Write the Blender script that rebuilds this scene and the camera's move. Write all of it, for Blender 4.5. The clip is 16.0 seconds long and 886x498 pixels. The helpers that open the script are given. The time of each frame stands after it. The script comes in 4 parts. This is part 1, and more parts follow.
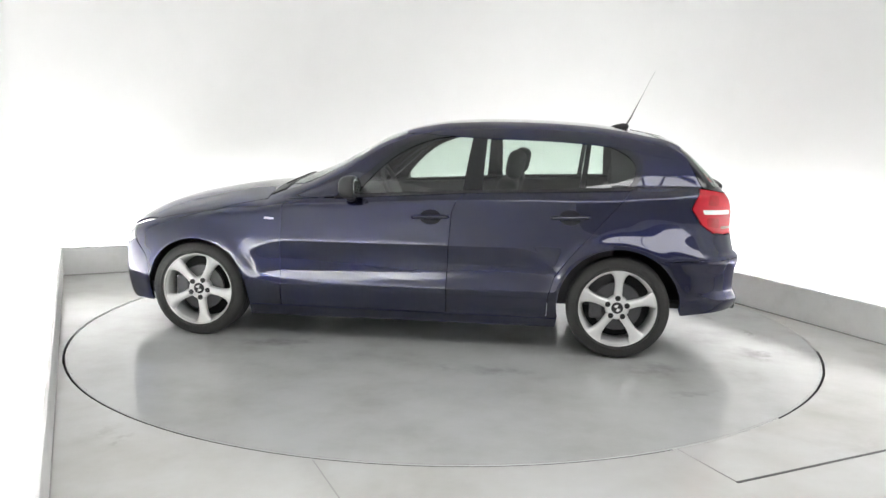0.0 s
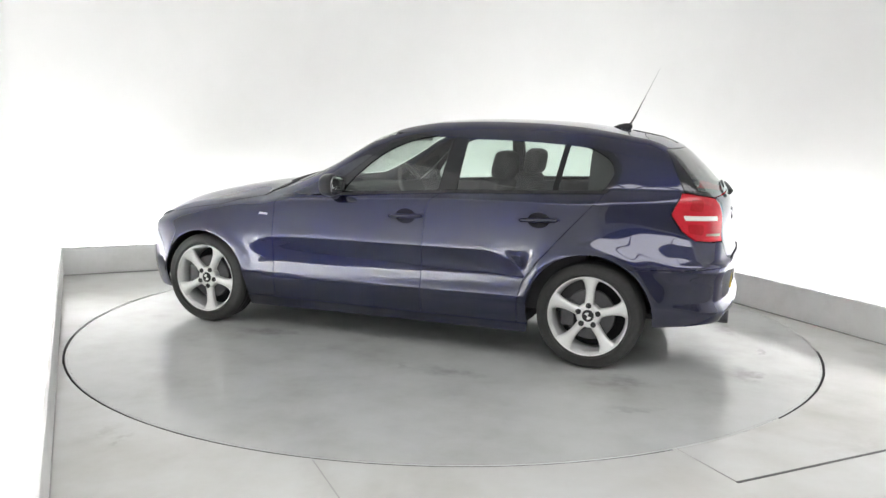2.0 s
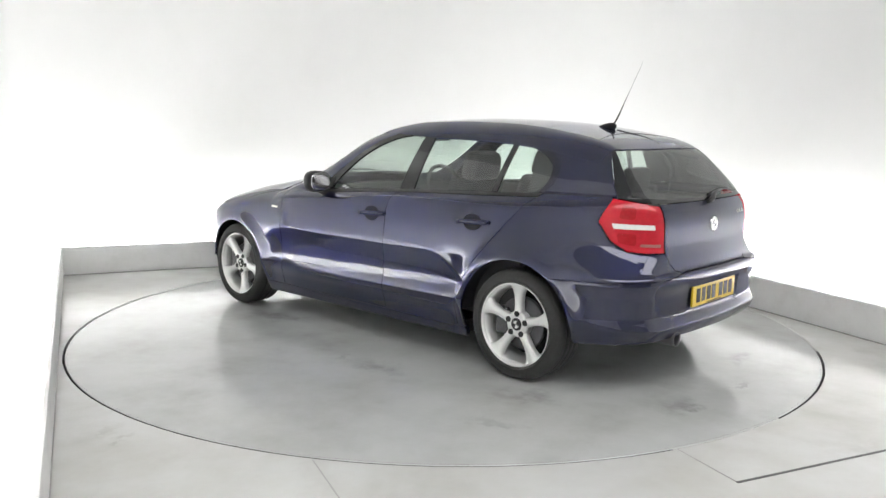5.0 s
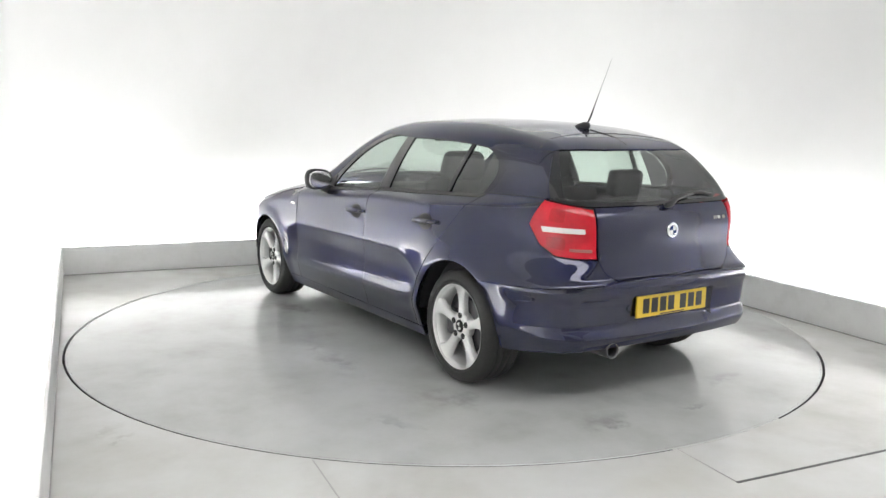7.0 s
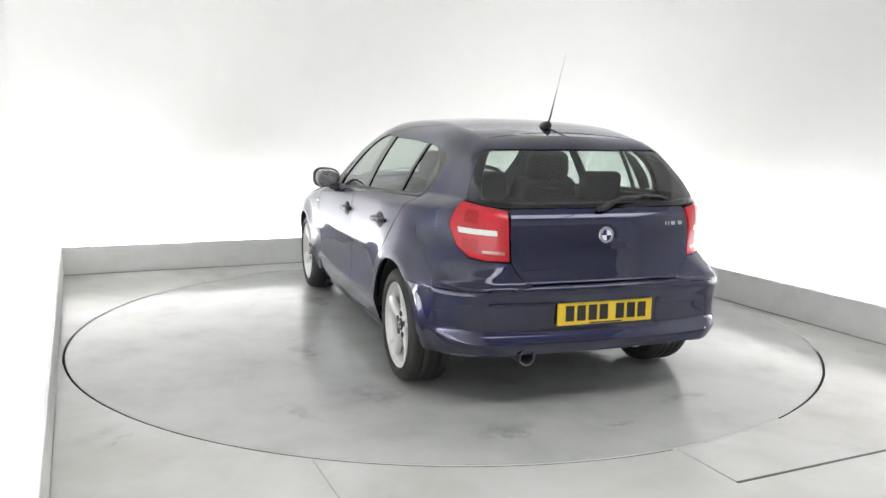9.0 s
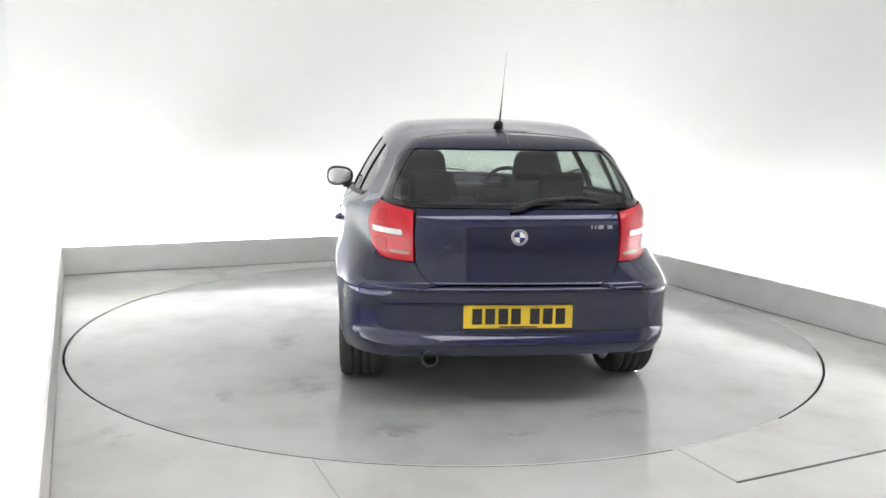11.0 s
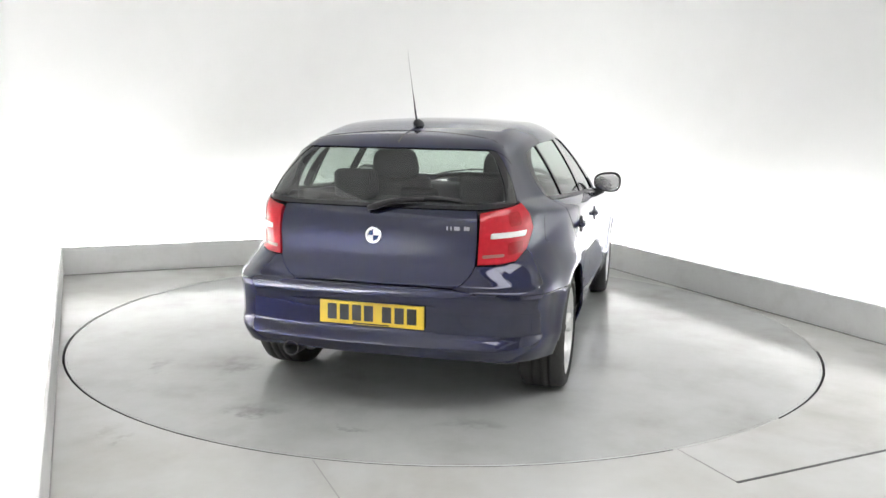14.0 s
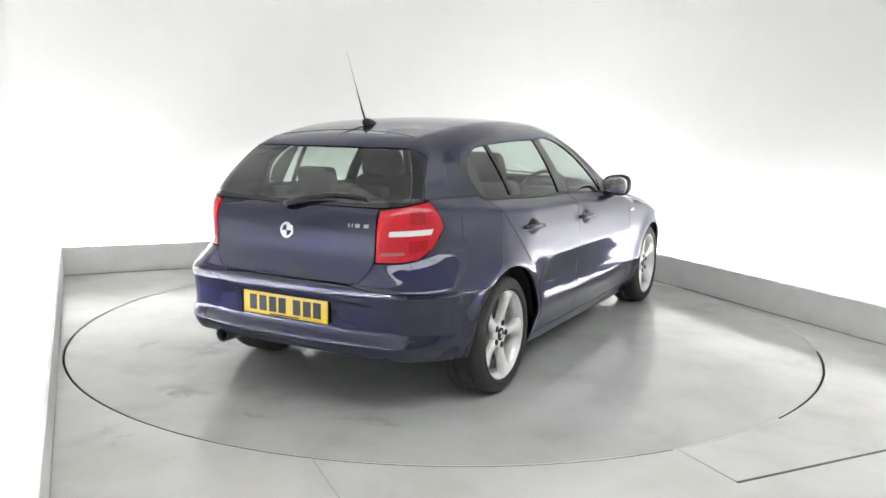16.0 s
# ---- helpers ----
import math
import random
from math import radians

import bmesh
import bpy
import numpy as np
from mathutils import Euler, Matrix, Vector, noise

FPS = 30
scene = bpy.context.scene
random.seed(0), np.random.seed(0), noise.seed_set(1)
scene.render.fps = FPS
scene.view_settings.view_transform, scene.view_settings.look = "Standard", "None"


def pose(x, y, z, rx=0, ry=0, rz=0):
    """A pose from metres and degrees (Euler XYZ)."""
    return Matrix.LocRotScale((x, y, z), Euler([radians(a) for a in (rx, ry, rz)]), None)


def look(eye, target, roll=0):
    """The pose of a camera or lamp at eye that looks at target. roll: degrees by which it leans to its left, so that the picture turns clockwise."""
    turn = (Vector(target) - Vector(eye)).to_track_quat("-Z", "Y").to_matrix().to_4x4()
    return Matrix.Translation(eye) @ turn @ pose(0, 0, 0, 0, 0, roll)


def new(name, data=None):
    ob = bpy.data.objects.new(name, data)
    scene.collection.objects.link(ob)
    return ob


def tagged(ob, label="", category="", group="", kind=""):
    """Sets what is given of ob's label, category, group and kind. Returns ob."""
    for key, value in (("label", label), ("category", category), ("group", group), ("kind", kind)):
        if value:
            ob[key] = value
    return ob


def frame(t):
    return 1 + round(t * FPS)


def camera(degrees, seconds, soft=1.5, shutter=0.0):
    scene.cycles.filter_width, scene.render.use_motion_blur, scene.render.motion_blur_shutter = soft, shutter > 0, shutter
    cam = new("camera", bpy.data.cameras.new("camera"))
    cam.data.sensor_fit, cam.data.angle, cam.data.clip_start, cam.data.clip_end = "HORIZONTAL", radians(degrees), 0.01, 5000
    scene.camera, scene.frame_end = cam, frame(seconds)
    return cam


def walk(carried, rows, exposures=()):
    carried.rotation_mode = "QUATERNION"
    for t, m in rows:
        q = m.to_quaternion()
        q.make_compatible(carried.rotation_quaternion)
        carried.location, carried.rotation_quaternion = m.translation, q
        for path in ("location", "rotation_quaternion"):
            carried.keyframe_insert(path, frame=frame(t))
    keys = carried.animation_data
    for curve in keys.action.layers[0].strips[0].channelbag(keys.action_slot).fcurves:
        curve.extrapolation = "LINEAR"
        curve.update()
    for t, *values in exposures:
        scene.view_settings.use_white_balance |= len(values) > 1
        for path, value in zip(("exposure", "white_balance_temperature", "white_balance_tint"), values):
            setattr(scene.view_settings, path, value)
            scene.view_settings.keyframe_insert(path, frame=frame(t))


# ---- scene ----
# ---- camera: fixed on a stand beside the turntable ----
EYE = (0.0, -5.591, 1.388)
cam = camera(57.31, 16.0, soft=1.5)
AIM = (-0.0132, -0.6495, 0.6238)
walk(cam, [(0.0, look(EYE, AIM, 0.94)), (16.0, look(EYE, AIM, 0.94))])

# turn of the table in degrees, second by second
TURN = [(0.0, 171.62), (0.5, 168.67), (1.0, 165.44), (1.5, 162.06), (2.0, 158.48), (2.5, 154.90), (3.0, 151.34), (3.5, 147.83), (4.0, 144.27), (6.5, 126.96), (7.0, 123.55), (7.5, 120.27), (8.0, 116.67), (8.5, 113.30), (9.0, 109.70), (11.5, 92.32), (12.0, 88.78), (12.5, 85.35), (13.0, 81.76), (13.5, 78.32), (14.0, 74.77), (14.5, 71.36), (15.0, 67.86), (15.5, 64.38), (16.0, 60.97)]
CAR_X, CAR_Y = 0.181, -0.159      # the car stands a little off the table's centre
BAY = 24.5                        # the bay's walls are turned by this against the camera

# ---- world and lamps ----
world = bpy.data.worlds.new("world")
scene.world = world
world.use_nodes = True
world.node_tree.nodes["Background"].inputs[0].default_value = (0.9, 0.95, 1.0, 1)
world.node_tree.nodes["Background"].inputs[1].default_value = 0.02
scene.view_settings.exposure = 0.54


# ---- materials ----
def material(name, color, rough=0.5, metal=0.0, coat=0.0, grain=0.0, scale=40.0, bump=0.0, stain=None, stain_scale=2.0,
             emit=0.0, alpha=1.0, spec=0.5, stain_lo=0.45, stain_hi=0.75, stain_rough=0.0, smudge=0.0):
    m = bpy.data.materials.new(name)
    m.use_nodes = True
    nt = m.node_tree
    b = nt.nodes["Principled BSDF"]
    b.inputs["Base Color"].default_value = (*color, 1)
    b.inputs["Roughness"].default_value = rough
    b.inputs["Metallic"].default_value = metal
    b.inputs["Coat Weight"].default_value = coat
    b.inputs["Coat Roughness"].default_value = 0.05
    b.inputs["Specular IOR Level"].default_value = spec
    if emit:
        b.inputs["Emission Color"].default_value = (*color, 1)
        b.inputs["Emission Strength"].default_value = emit
    co = nt.nodes.new("ShaderNodeTexCoord")
    src = None
    if grain:
        n = nt.nodes.new("ShaderNodeTexNoise")
        n.inputs["Scale"].default_value, n.inputs["Detail"].default_value = scale, 5
        nt.links.new(co.outputs["Object"], n.inputs["Vector"])
        mx = nt.nodes.new("ShaderNodeMix")
        mx.data_type = "RGBA"
        mx.inputs[6].default_value = (*[c * (1 - grain) for c in color], 1)
        mx.inputs[7].default_value = (*[min(1, c * (1 + grain)) for c in color], 1)
        nt.links.new(n.outputs["Fac"], mx.inputs[0])
        src = mx.outputs[2]
        if bump:
            bp = nt.nodes.new("ShaderNodeBump")
            bp.inputs["Strength"].default_value, bp.inputs["Distance"].default_value = bump, 0.002
            nt.links.new(n.outputs["Fac"], bp.inputs["Height"])
            nt.links.new(bp.outputs["Normal"], b.inputs["Normal"])
    if stain:
        n2 = nt.nodes.new("ShaderNodeTexNoise")
        n2.inputs["Scale"].default_value, n2.inputs["Detail"].default_value, n2.inputs["Roughness"].default_value = stain_scale, 7, 0.62
        nt.links.new(co.outputs["Object"], n2.inputs["Vector"])
        rp = nt.nodes.new("ShaderNodeMapRange")
        rp.interpolation_type = "SMOOTHSTEP"
        rp.inputs["From Min"].default_value, rp.inputs["From Max"].default_value = stain_lo, stain_hi
        nt.links.new(n2.outputs["Fac"], rp.inputs["Value"])
        m2 = nt.nodes.new("ShaderNodeMix")
        m2.data_type = "RGBA"
        m2.inputs[6].default_value = (*color, 1)
        if src:
            nt.links.new(src, m2.inputs[6])
        m2.inputs[7].default_value = (*stain, 1)
        nt.links.new(rp.outputs["Result"], m2.inputs[0])
        src = m2.outputs[2]
        if stain_rough:
            r2 = nt.nodes.new("ShaderNodeMapRange")
            r2.inputs["To Min"].default_value, r2.inputs["To Max"].default_value = rough, rough + stain_rough
            nt.links.new(rp.outputs["Result"], r2.inputs["Value"])
            nt.links.new(r2.outputs["Result"], b.inputs["Roughness"])
    if smudge:
        n3, n4, mu, r3, m3 = (nt.nodes.new("ShaderNodeTexNoise"), nt.nodes.new("ShaderNodeTexNoise"), nt.nodes.new("ShaderNodeMath"),
                              nt.nodes.new("ShaderNodeMapRange"), nt.nodes.new("ShaderNodeMix"))
        n3.inputs["Scale"].default_value, n3.inputs["Detail"].default_value = 0.9, 2
        n4.inputs["Scale"].default_value, n4.inputs["Detail"].default_value, n4.inputs["Distortion"].default_value = 4.5, 5, 0.1
        mu.operation, r3.interpolation_type, m3.data_type, m3.blend_type = "MULTIPLY", "SMOOTHSTEP", "RGBA", "MULTIPLY"
        r3.inputs["From Min"].default_value, r3.inputs["From Max"].default_value, r3.inputs["To Max"].default_value = 0.22, 0.46, smudge
        for q in (n3, n4):
            nt.links.new(co.outputs["Object"], q.inputs["Vector"])
        nt.links.new(n3.outputs["Fac"], mu.inputs[0])
        nt.links.new(n4.outputs["Fac"], mu.inputs[1])
        nt.links.new(mu.outputs[0], r3.inputs["Value"])
        nt.links.new(r3.outputs["Result"], m3.inputs[0])
        nt.links.new(src, m3.inputs[6])
        m3.inputs[7].default_value = (0.45, 0.43, 0.38, 1)
        src = m3.outputs[2]
    if src:
        nt.links.new(src, b.inputs["Base Color"])
    return m


M_WALL = material("white_wall_paint", (0.84, 0.845, 0.835), 0.7, grain=0.015, scale=3, stain=(0.81, 0.815, 0.80), stain_scale=0.6)
M_CEILING = material("grey_ceiling_paint", (0.42, 0.42, 0.42), 0.8, grain=0.05, scale=3)
M_KERB = material("kerb_paint", (0.86, 0.865, 0.855), 0.55, grain=0.03, scale=30, stain=(0.78, 0.785, 0.765), stain_scale=4)
M_FLOOR = material("floor_paint", (0.69, 0.702, 0.692), 0.12, grain=0.03, scale=8, stain=(0.44, 0.43, 0.37), stain_scale=1.1, stain_lo=0.15, stain_hi=1.1, stain_rough=0.14, smudge=0.22)
M_TABLE = material("turntable_paint", (0.575, 0.592, 0.582), 0.11, spec=0.6, grain=0.025, scale=9, stain=(0.36, 0.355, 0.32), stain_scale=1.7, stain_lo=0.3, stain_hi=1.1, stain_rough=0.12, smudge=0.24)


def add_marks(m, marks, tint):
    """Smeared tyre dirt on a painted deck: (x, y, half length, half width, turn, strength) each, broken up by noise."""
    nt = m.node_tree
    b = nt.nodes["Principled BSDF"]
    base = b.inputs["Base Color"].links[0].from_socket
    co, nz, sh = nt.nodes.new("ShaderNodeTexCoord"), nt.nodes.new("ShaderNodeTexNoise"), nt.nodes.new("ShaderNodeVectorMath")
    nz.inputs["Scale"].default_value, nz.inputs["Detail"].default_value, nz.inputs["Roughness"].default_value = 6.0, 4, 0.6
    nt.links.new(co.outputs["Object"], nz.inputs["Vector"])
    sh.operation = "MULTIPLY_ADD"
    sh.inputs[1].default_value = (0.34, 0.34, 0.0)
    nt.links.new(nz.outputs["Color"], sh.inputs[0])
    nt.links.new(co.outputs["Object"], sh.inputs[2])
    total = None
    for x, y, rx, ry, turn, power in marks:
        mp, ln, rg = nt.nodes.new("ShaderNodeMapping"), nt.nodes.new("ShaderNodeVectorMath"), nt.nodes.new("ShaderNodeMapRange")
        mp.vector_type = "TEXTURE"
        mp.inputs["Location"].default_value = (x + 0.17, y + 0.17, 0)
        mp.inputs["Rotation"].default_value = (0, 0, math.radians(turn))
        mp.inputs["Scale"].default_value = (rx, ry, 1)
        ln.operation = "LENGTH"
        rg.interpolation_type = "SMOOTHSTEP"
        for key, val in (("From Min", 1.0), ("From Max", 0.15), ("To Min", 0.0), ("To Max", power)):
            rg.inputs[key].default_value = val
        nt.links.new(sh.outputs[0], mp.inputs["Vector"])
        nt.links.new(mp.outputs[0], ln.inputs[0])
        nt.links.new(ln.outputs["Value"], rg.inputs["Value"])
        out = rg.outputs["Result"]
        if total is not None:
            mx = nt.nodes.new("ShaderNodeMath")
            mx.operation = "MAXIMUM"
            nt.links.new(total, mx.inputs[0])
            nt.links.new(out, mx.inputs[1])
            out = mx.outputs[0]
        total = out
    # patchy inside each mark
    pt, mu = nt.nodes.new("ShaderNodeMapRange"), nt.nodes.new("ShaderNodeMath")
    pt.inputs["From Min"].default_value, pt.inputs["From Max"].default_value = 0.38, 0.62
    pt.inputs["To Min"].default_value = 0.25
    nt.links.new(nz.outputs["Fac"], pt.inputs["Value"])
    mu.operation = "MULTIPLY"
    nt.links.new(total, mu.inputs[0])
    nt.links.new(pt.outputs["Result"], mu.inputs[1])
    mix = nt.nodes.new("ShaderNodeMix")
    mix.data_type = "RGBA"
    nt.links.new(mu.outputs[0], mix.inputs[0])
    nt.links.new(base, mix.inputs[6])
    mix.inputs[7].default_value = (*tint, 1)
    nt.links.new(mix.outputs[2], b.inputs["Base Color"])


add_marks(M_TABLE, [(-2.00, 0.40, 0.20, 0.09, 100, 0.46), (-1.86, -0.66, 0.24, 0.10, 95, 0.37), (-2.09, -0.12, 0.12, 0.02, 80, 0.31), (-1.36, 0.84, 0.34, 0.14, 10, 0.34),
                    (-0.45, 1.04, 0.32, 0.13, 5, 0.31), (-0.20, 1.06, 0.12, 0.05, 160, 0.37), (0.98, 0.74, 0.40, 0.16, 8, 0.43), (1.25, -0.72, 0.40, 0.15, 175, 0.31),
                    (-1.10, -0.85, 0.40, 0.16, 170, 0.31), (-1.75, 0.05, 0.50, 0.35, 90, 0.14), (0.30, 0.95, 0.80, 0.22, 0, 0.15), (-1.50, 1.25, 0.22, 0.06, 30, 0.22)],
          (0.10, 0.098, 0.09))
add_marks(M_FLOOR, [(-2.27, -1.31, 0.16, 0.05, 55, 0.31), (-2.20, -1.42, 0.08, 0.04, 10, 0.31), (2.15, -1.75, 0.5, 0.16, 60, 0.15), (0.9, -2.75, 0.5, 0.08, 0, 0.12)], (0.22, 0.20, 0.165))
M_GAP = material("dark_joint", (0.03, 0.03, 0.03), 0.8)
M_TUBE = material("tube_light", (1.0, 0.99, 0.997), 0.5, emit=44.0)
M_SHUTTER = material("grey_shutter", (0.42, 0.42, 0.43), 0.6, grain=0.08, scale=20)
M_FILLER = material("pale_filler", (0.36, 0.36, 0.35), 0.6)
M_JOINT = material("joint_filler", (0.12, 0.12, 0.115), 0.7)
# glow of the added fill boxes on the ceiling
M_PANEL = material("added_ceiling_light", (1.0, 0.99, 0.997), 0.5, emit=2.7)
M_PAINT = material("navy_metallic_paint", (0.0056, 0.0076, 0.040), 0.36, metal=0.88, coat=1.0, grain=0.12, scale=900)
for key, val in (("Coat Roughness", 0.012), ("Coat IOR", 1.7)):
    M_PAINT.node_tree.nodes["Principled BSDF"].inputs[key].default_value = val
M_PAINT.node_tree.nodes["Principled BSDF"].inputs["Specular Tint"].default_value = (0.20, 0.22, 0.44, 1)
M_BLACK = material("black_plastic", (0.012, 0.012, 0.013), 0.45, grain=0.1, scale=300, bump=0.1)
M_GLOSS = material("gloss_black", (0.006, 0.006, 0.008), 0.12, coat=0.4)
M_RUBBER = material("tyre_rubber", (0.034, 0.034, 0.033), 0.75, grain=0.25, scale=60, bump=0.3)
M_ALLOY = material("silver_alloy", (0.80, 0.80, 0.79), 0.33, metal=0.45, coat=0.3, grain=0.03, scale=200)
M_DARKMETAL = material("brake_metal", (0.11, 0.11, 0.115), 0.5, metal=0.7, grain=0.2, scale=60)
M_CHROME = material("chrome", (0.75, 0.75, 0.76), 0.09, metal=1.0)
M_DARKIN = material("body_inner", (0.006, 0.006, 0.009), 0.7)
M_CLOTH = material("seat_cloth", (0.013, 0.013, 0.014), 0.85, grain=0.15, scale=30)
M_TRIM = material("cabin_trim", (0.035, 0.035, 0.037), 0.7, grain=0.1, scale=100)
M_YELLOW = material("plate_yellow", (0.72, 0.50, 0.025), 0.3, coat=0.4, grain=0.03, scale=80)
M_WHITE = material("white_plastic", (0.75, 0.75, 0.74), 0.35)
M_BLUE = material("badge_blue", (0.012, 0.035, 0.13), 0.2, coat=0.6)


def glass_material(name, tint, mix=0.08):
    """Thin sheet of tinted glass: see-through with a sharp reflection."""
    m = bpy.data.materials.new(name)
    m.use_nodes = True
    nt = m.node_tree
    nt.nodes.remove(nt.nodes["Principled BSDF"])
    tr, gl, mx = nt.nodes.new("ShaderNodeBsdfTransparent"), nt.nodes.new("ShaderNodeBsdfGlossy"), nt.nodes.new("ShaderNodeMixShader")
    lw, pw, ma = nt.nodes.new("ShaderNodeLayerWeight"), nt.nodes.new("ShaderNodeMath"), nt.nodes.new("ShaderNodeMath")
    lw.inputs["Blend"].default_value = 0.5
    pw.operation, ma.operation = "POWER", "MULTIPLY_ADD"
    pw.inputs[1].default_value = 4.0
    ma.inputs[1].default_value, ma.inputs[2].default_value = 0.85, mix
    tr.inputs["Color"].default_value = (*tint, 1)
    gl.inputs["Roughness"].default_value = 0.01
    nt.links.new(lw.outputs["Facing"], pw.inputs[0])
    nt.links.new(pw.outputs[0], ma.inputs[0])
    nt.links.new(ma.outputs[0], mx.inputs[0])
    nt.links.new(tr.outputs[0], mx.inputs[1])
    nt.links.new(gl.outputs[0], mx.inputs[2])
    nt.links.new(mx.outputs[0], nt.nodes["Material Output"].inputs[0])
    return m


M_GLASS = glass_material("window_glass", (0.72, 0.80, 0.75), 0.12)
M_REARGLASS = glass_material("rear_window_glass", (0.66, 0.73, 0.69), 0.12)


# ---- mesh helpers ----
def part(name, bm, mat, parent=None, label="", smooth=False):
    me = bpy.data.meshes.new(name)
    bm.to_mesh(me)
    bm.free()
    if mat:
        me.materials.append(mat)
    for p in me.polygons:
        p.use_smooth = smooth
    ob = new(name, me)
    if parent:
        ob.parent = parent
    if label:
        tagged(ob, label)
    return ob


def box(bm, x0, x1, y0, y1, z0, z1, bevel=0.0, m=None):
    r = bmesh.ops.create_cube(bm, size=1)
    vs = r["verts"]
    for v in vs:
        v.co = Vector((x0 + (v.co.x + 0.5) * (x1 - x0), y0 + (v.co.y + 0.5) * (y1 - y0), z0 + (v.co.z + 0.5) * (z1 - z0)))
    if bevel:
        es = list({e for v in vs for e in v.link_edges})
        out = bmesh.ops.bevel(bm, geom=es, offset=bevel, segments=3, affect="EDGES", profile=0.6)
        vs = list({v for f in out["faces"] for v in f.verts} | {v for v in vs if v.is_valid})
    if m is not None:
        bmesh.ops.transform(bm, matrix=m, verts=[v for v in vs if v.is_valid])
    return bm


def lathe(bm, prof, n=64, m=None, closed=False):
    """Turn (radius, y) points round the y axis."""
    rings = []
    for r, y in prof:
        rings.append([bm.verts.new((r * math.cos(2 * math.pi * i / n), y, r * math.sin(2 * math.pi * i / n))) for i in range(n)])
    pairs = list(zip(rings, rings[1:]))
    if closed:
        pairs.append((rings[-1], rings[0]))
    for a, b in pairs:
        for i in range(n):
            bm.faces.new((a[i], a[(i + 1) % n], b[(i + 1) % n], b[i]))
    if m is not None:
        bmesh.ops.transform(bm, matrix=m, verts=[v for r in rings for v in r])
    return bm


def tube(bm, pts, rad, n=10):
    """A round bar along points; rad is a number or one for each point."""
    pts = [Vector(p) for p in pts]
    rads = rad if isinstance(rad, (list, tuple)) else [rad] * len(pts)
    prev = None
    first = None
    for i, p in enumerate(pts):
        d = (pts[min(i + 1, len(pts) - 1)] - pts[max(i - 1, 0)]).normalized()
        a = d.orthogonal().normalized() if i == 0 else (a - d * a.dot(d)).normalized()
        b = d.cross(a)
        ring = [bm.verts.new(p + rads[i] * (a * math.cos(2 * math.pi * k / n) + b * math.sin(2 * math.pi * k / n))) for k in range(n)]
        if prev:
            for k in range(n):
                bm.faces.new((prev[k], prev[(k + 1) % n], ring[(k + 1) % n], ring[k]))
        else:
            first = ring
        prev = ring
    bm.faces.new(first[::-1])
    bm.faces.new(prev)
    return bm


BAYM = pose(0, 0, 0, 0, 0, BAY)
TABLE_R = 2.436
PIT = -2.47, 2.47, -6.6, 2.755     # kerb faces round the floor, in the bay's own axes
OUT = -2.80, 3.15, -6.9, 3.30      # walls behind the kerbs
KERB_H = 0.245
ROOM_H = 3.3


def bay(ob):
    ob.matrix_world = BAYM
    return ob


def rounded_rect(x0, x1, y0, y1, r, n=10):
    pts = []
    for cx, cy, a0 in ((x1 - r, y1 - r, 0), (x0 + r, y1 - r, 90), (x0 + r, y0 + r, 180), (x1 - r, y0 + r, 270)):
        for i in range(n + 1):
            a = math.radians(a0 + 90 * i / n)
            pts.append((cx + r * math.cos(a), cy + r * math.sin(a)))
    return pts


# ---- the bay: floor, kerbs, walls, ceiling ----
def build_floor():
    bm = bmesh.new()
    n = 128
    ring = [bm.verts.new(((TABLE_R + 0.013) * math.cos(2 * math.pi * i / n), (TABLE_R + 0.013) * math.sin(2 * math.pi * i / n), 0)) for i in range(n)]
    edge = []
    x0, x1, y0, y1 = PIT
    for i in range(n):
        a = 2 * math.pi * i / n
        c, s = math.cos(a), math.sin(a)
        k = min((x1 if c > 0 else x0) / c if abs(c) > 1e-9 else 1e9, (y1 if s > 0 else y0) / s if abs(s) > 1e-9 else 1e9)
        edge.append(bm.verts.new((c * k, s * k, 0)))
    for i in range(n):
        j = (i + 1) % n
        bm.faces.new((ring[i], edge[i], edge[j], ring[j]))
    low = [bm.verts.new((v.co.x, v.co.y, -0.06)) for v in ring]
    for i in range(n):
        j = (i + 1) % n
        bm.faces.new((ring[j], low[j], low[i], ring[i]))
    for cx, cy in ((x1, y1), (x0, y1), (x0, y0), (x1, y0)):
        near = sorted(edge, key=lambda v: (v.co.x - cx) ** 2 + (v.co.y - cy) ** 2)[:2]
        if min((v.co.x - cx) ** 2 + (v.co.y - cy) ** 2 for v in near) > 1e-6:
            bm.faces.new((near[0], bm.verts.new((cx, cy, 0)), near[1]))
    bmesh.ops.recalc_face_normals(bm, faces=bm.faces)
    for f in bm.faces:
        if abs(f.normal.z) > 0.5 and f.normal.z < 0:
            f.normal_flip()
    tagged(bay(part("floor", bm, M_FLOOR)), "pale grey painted bay floor with faint stains", "floor", kind="structure")


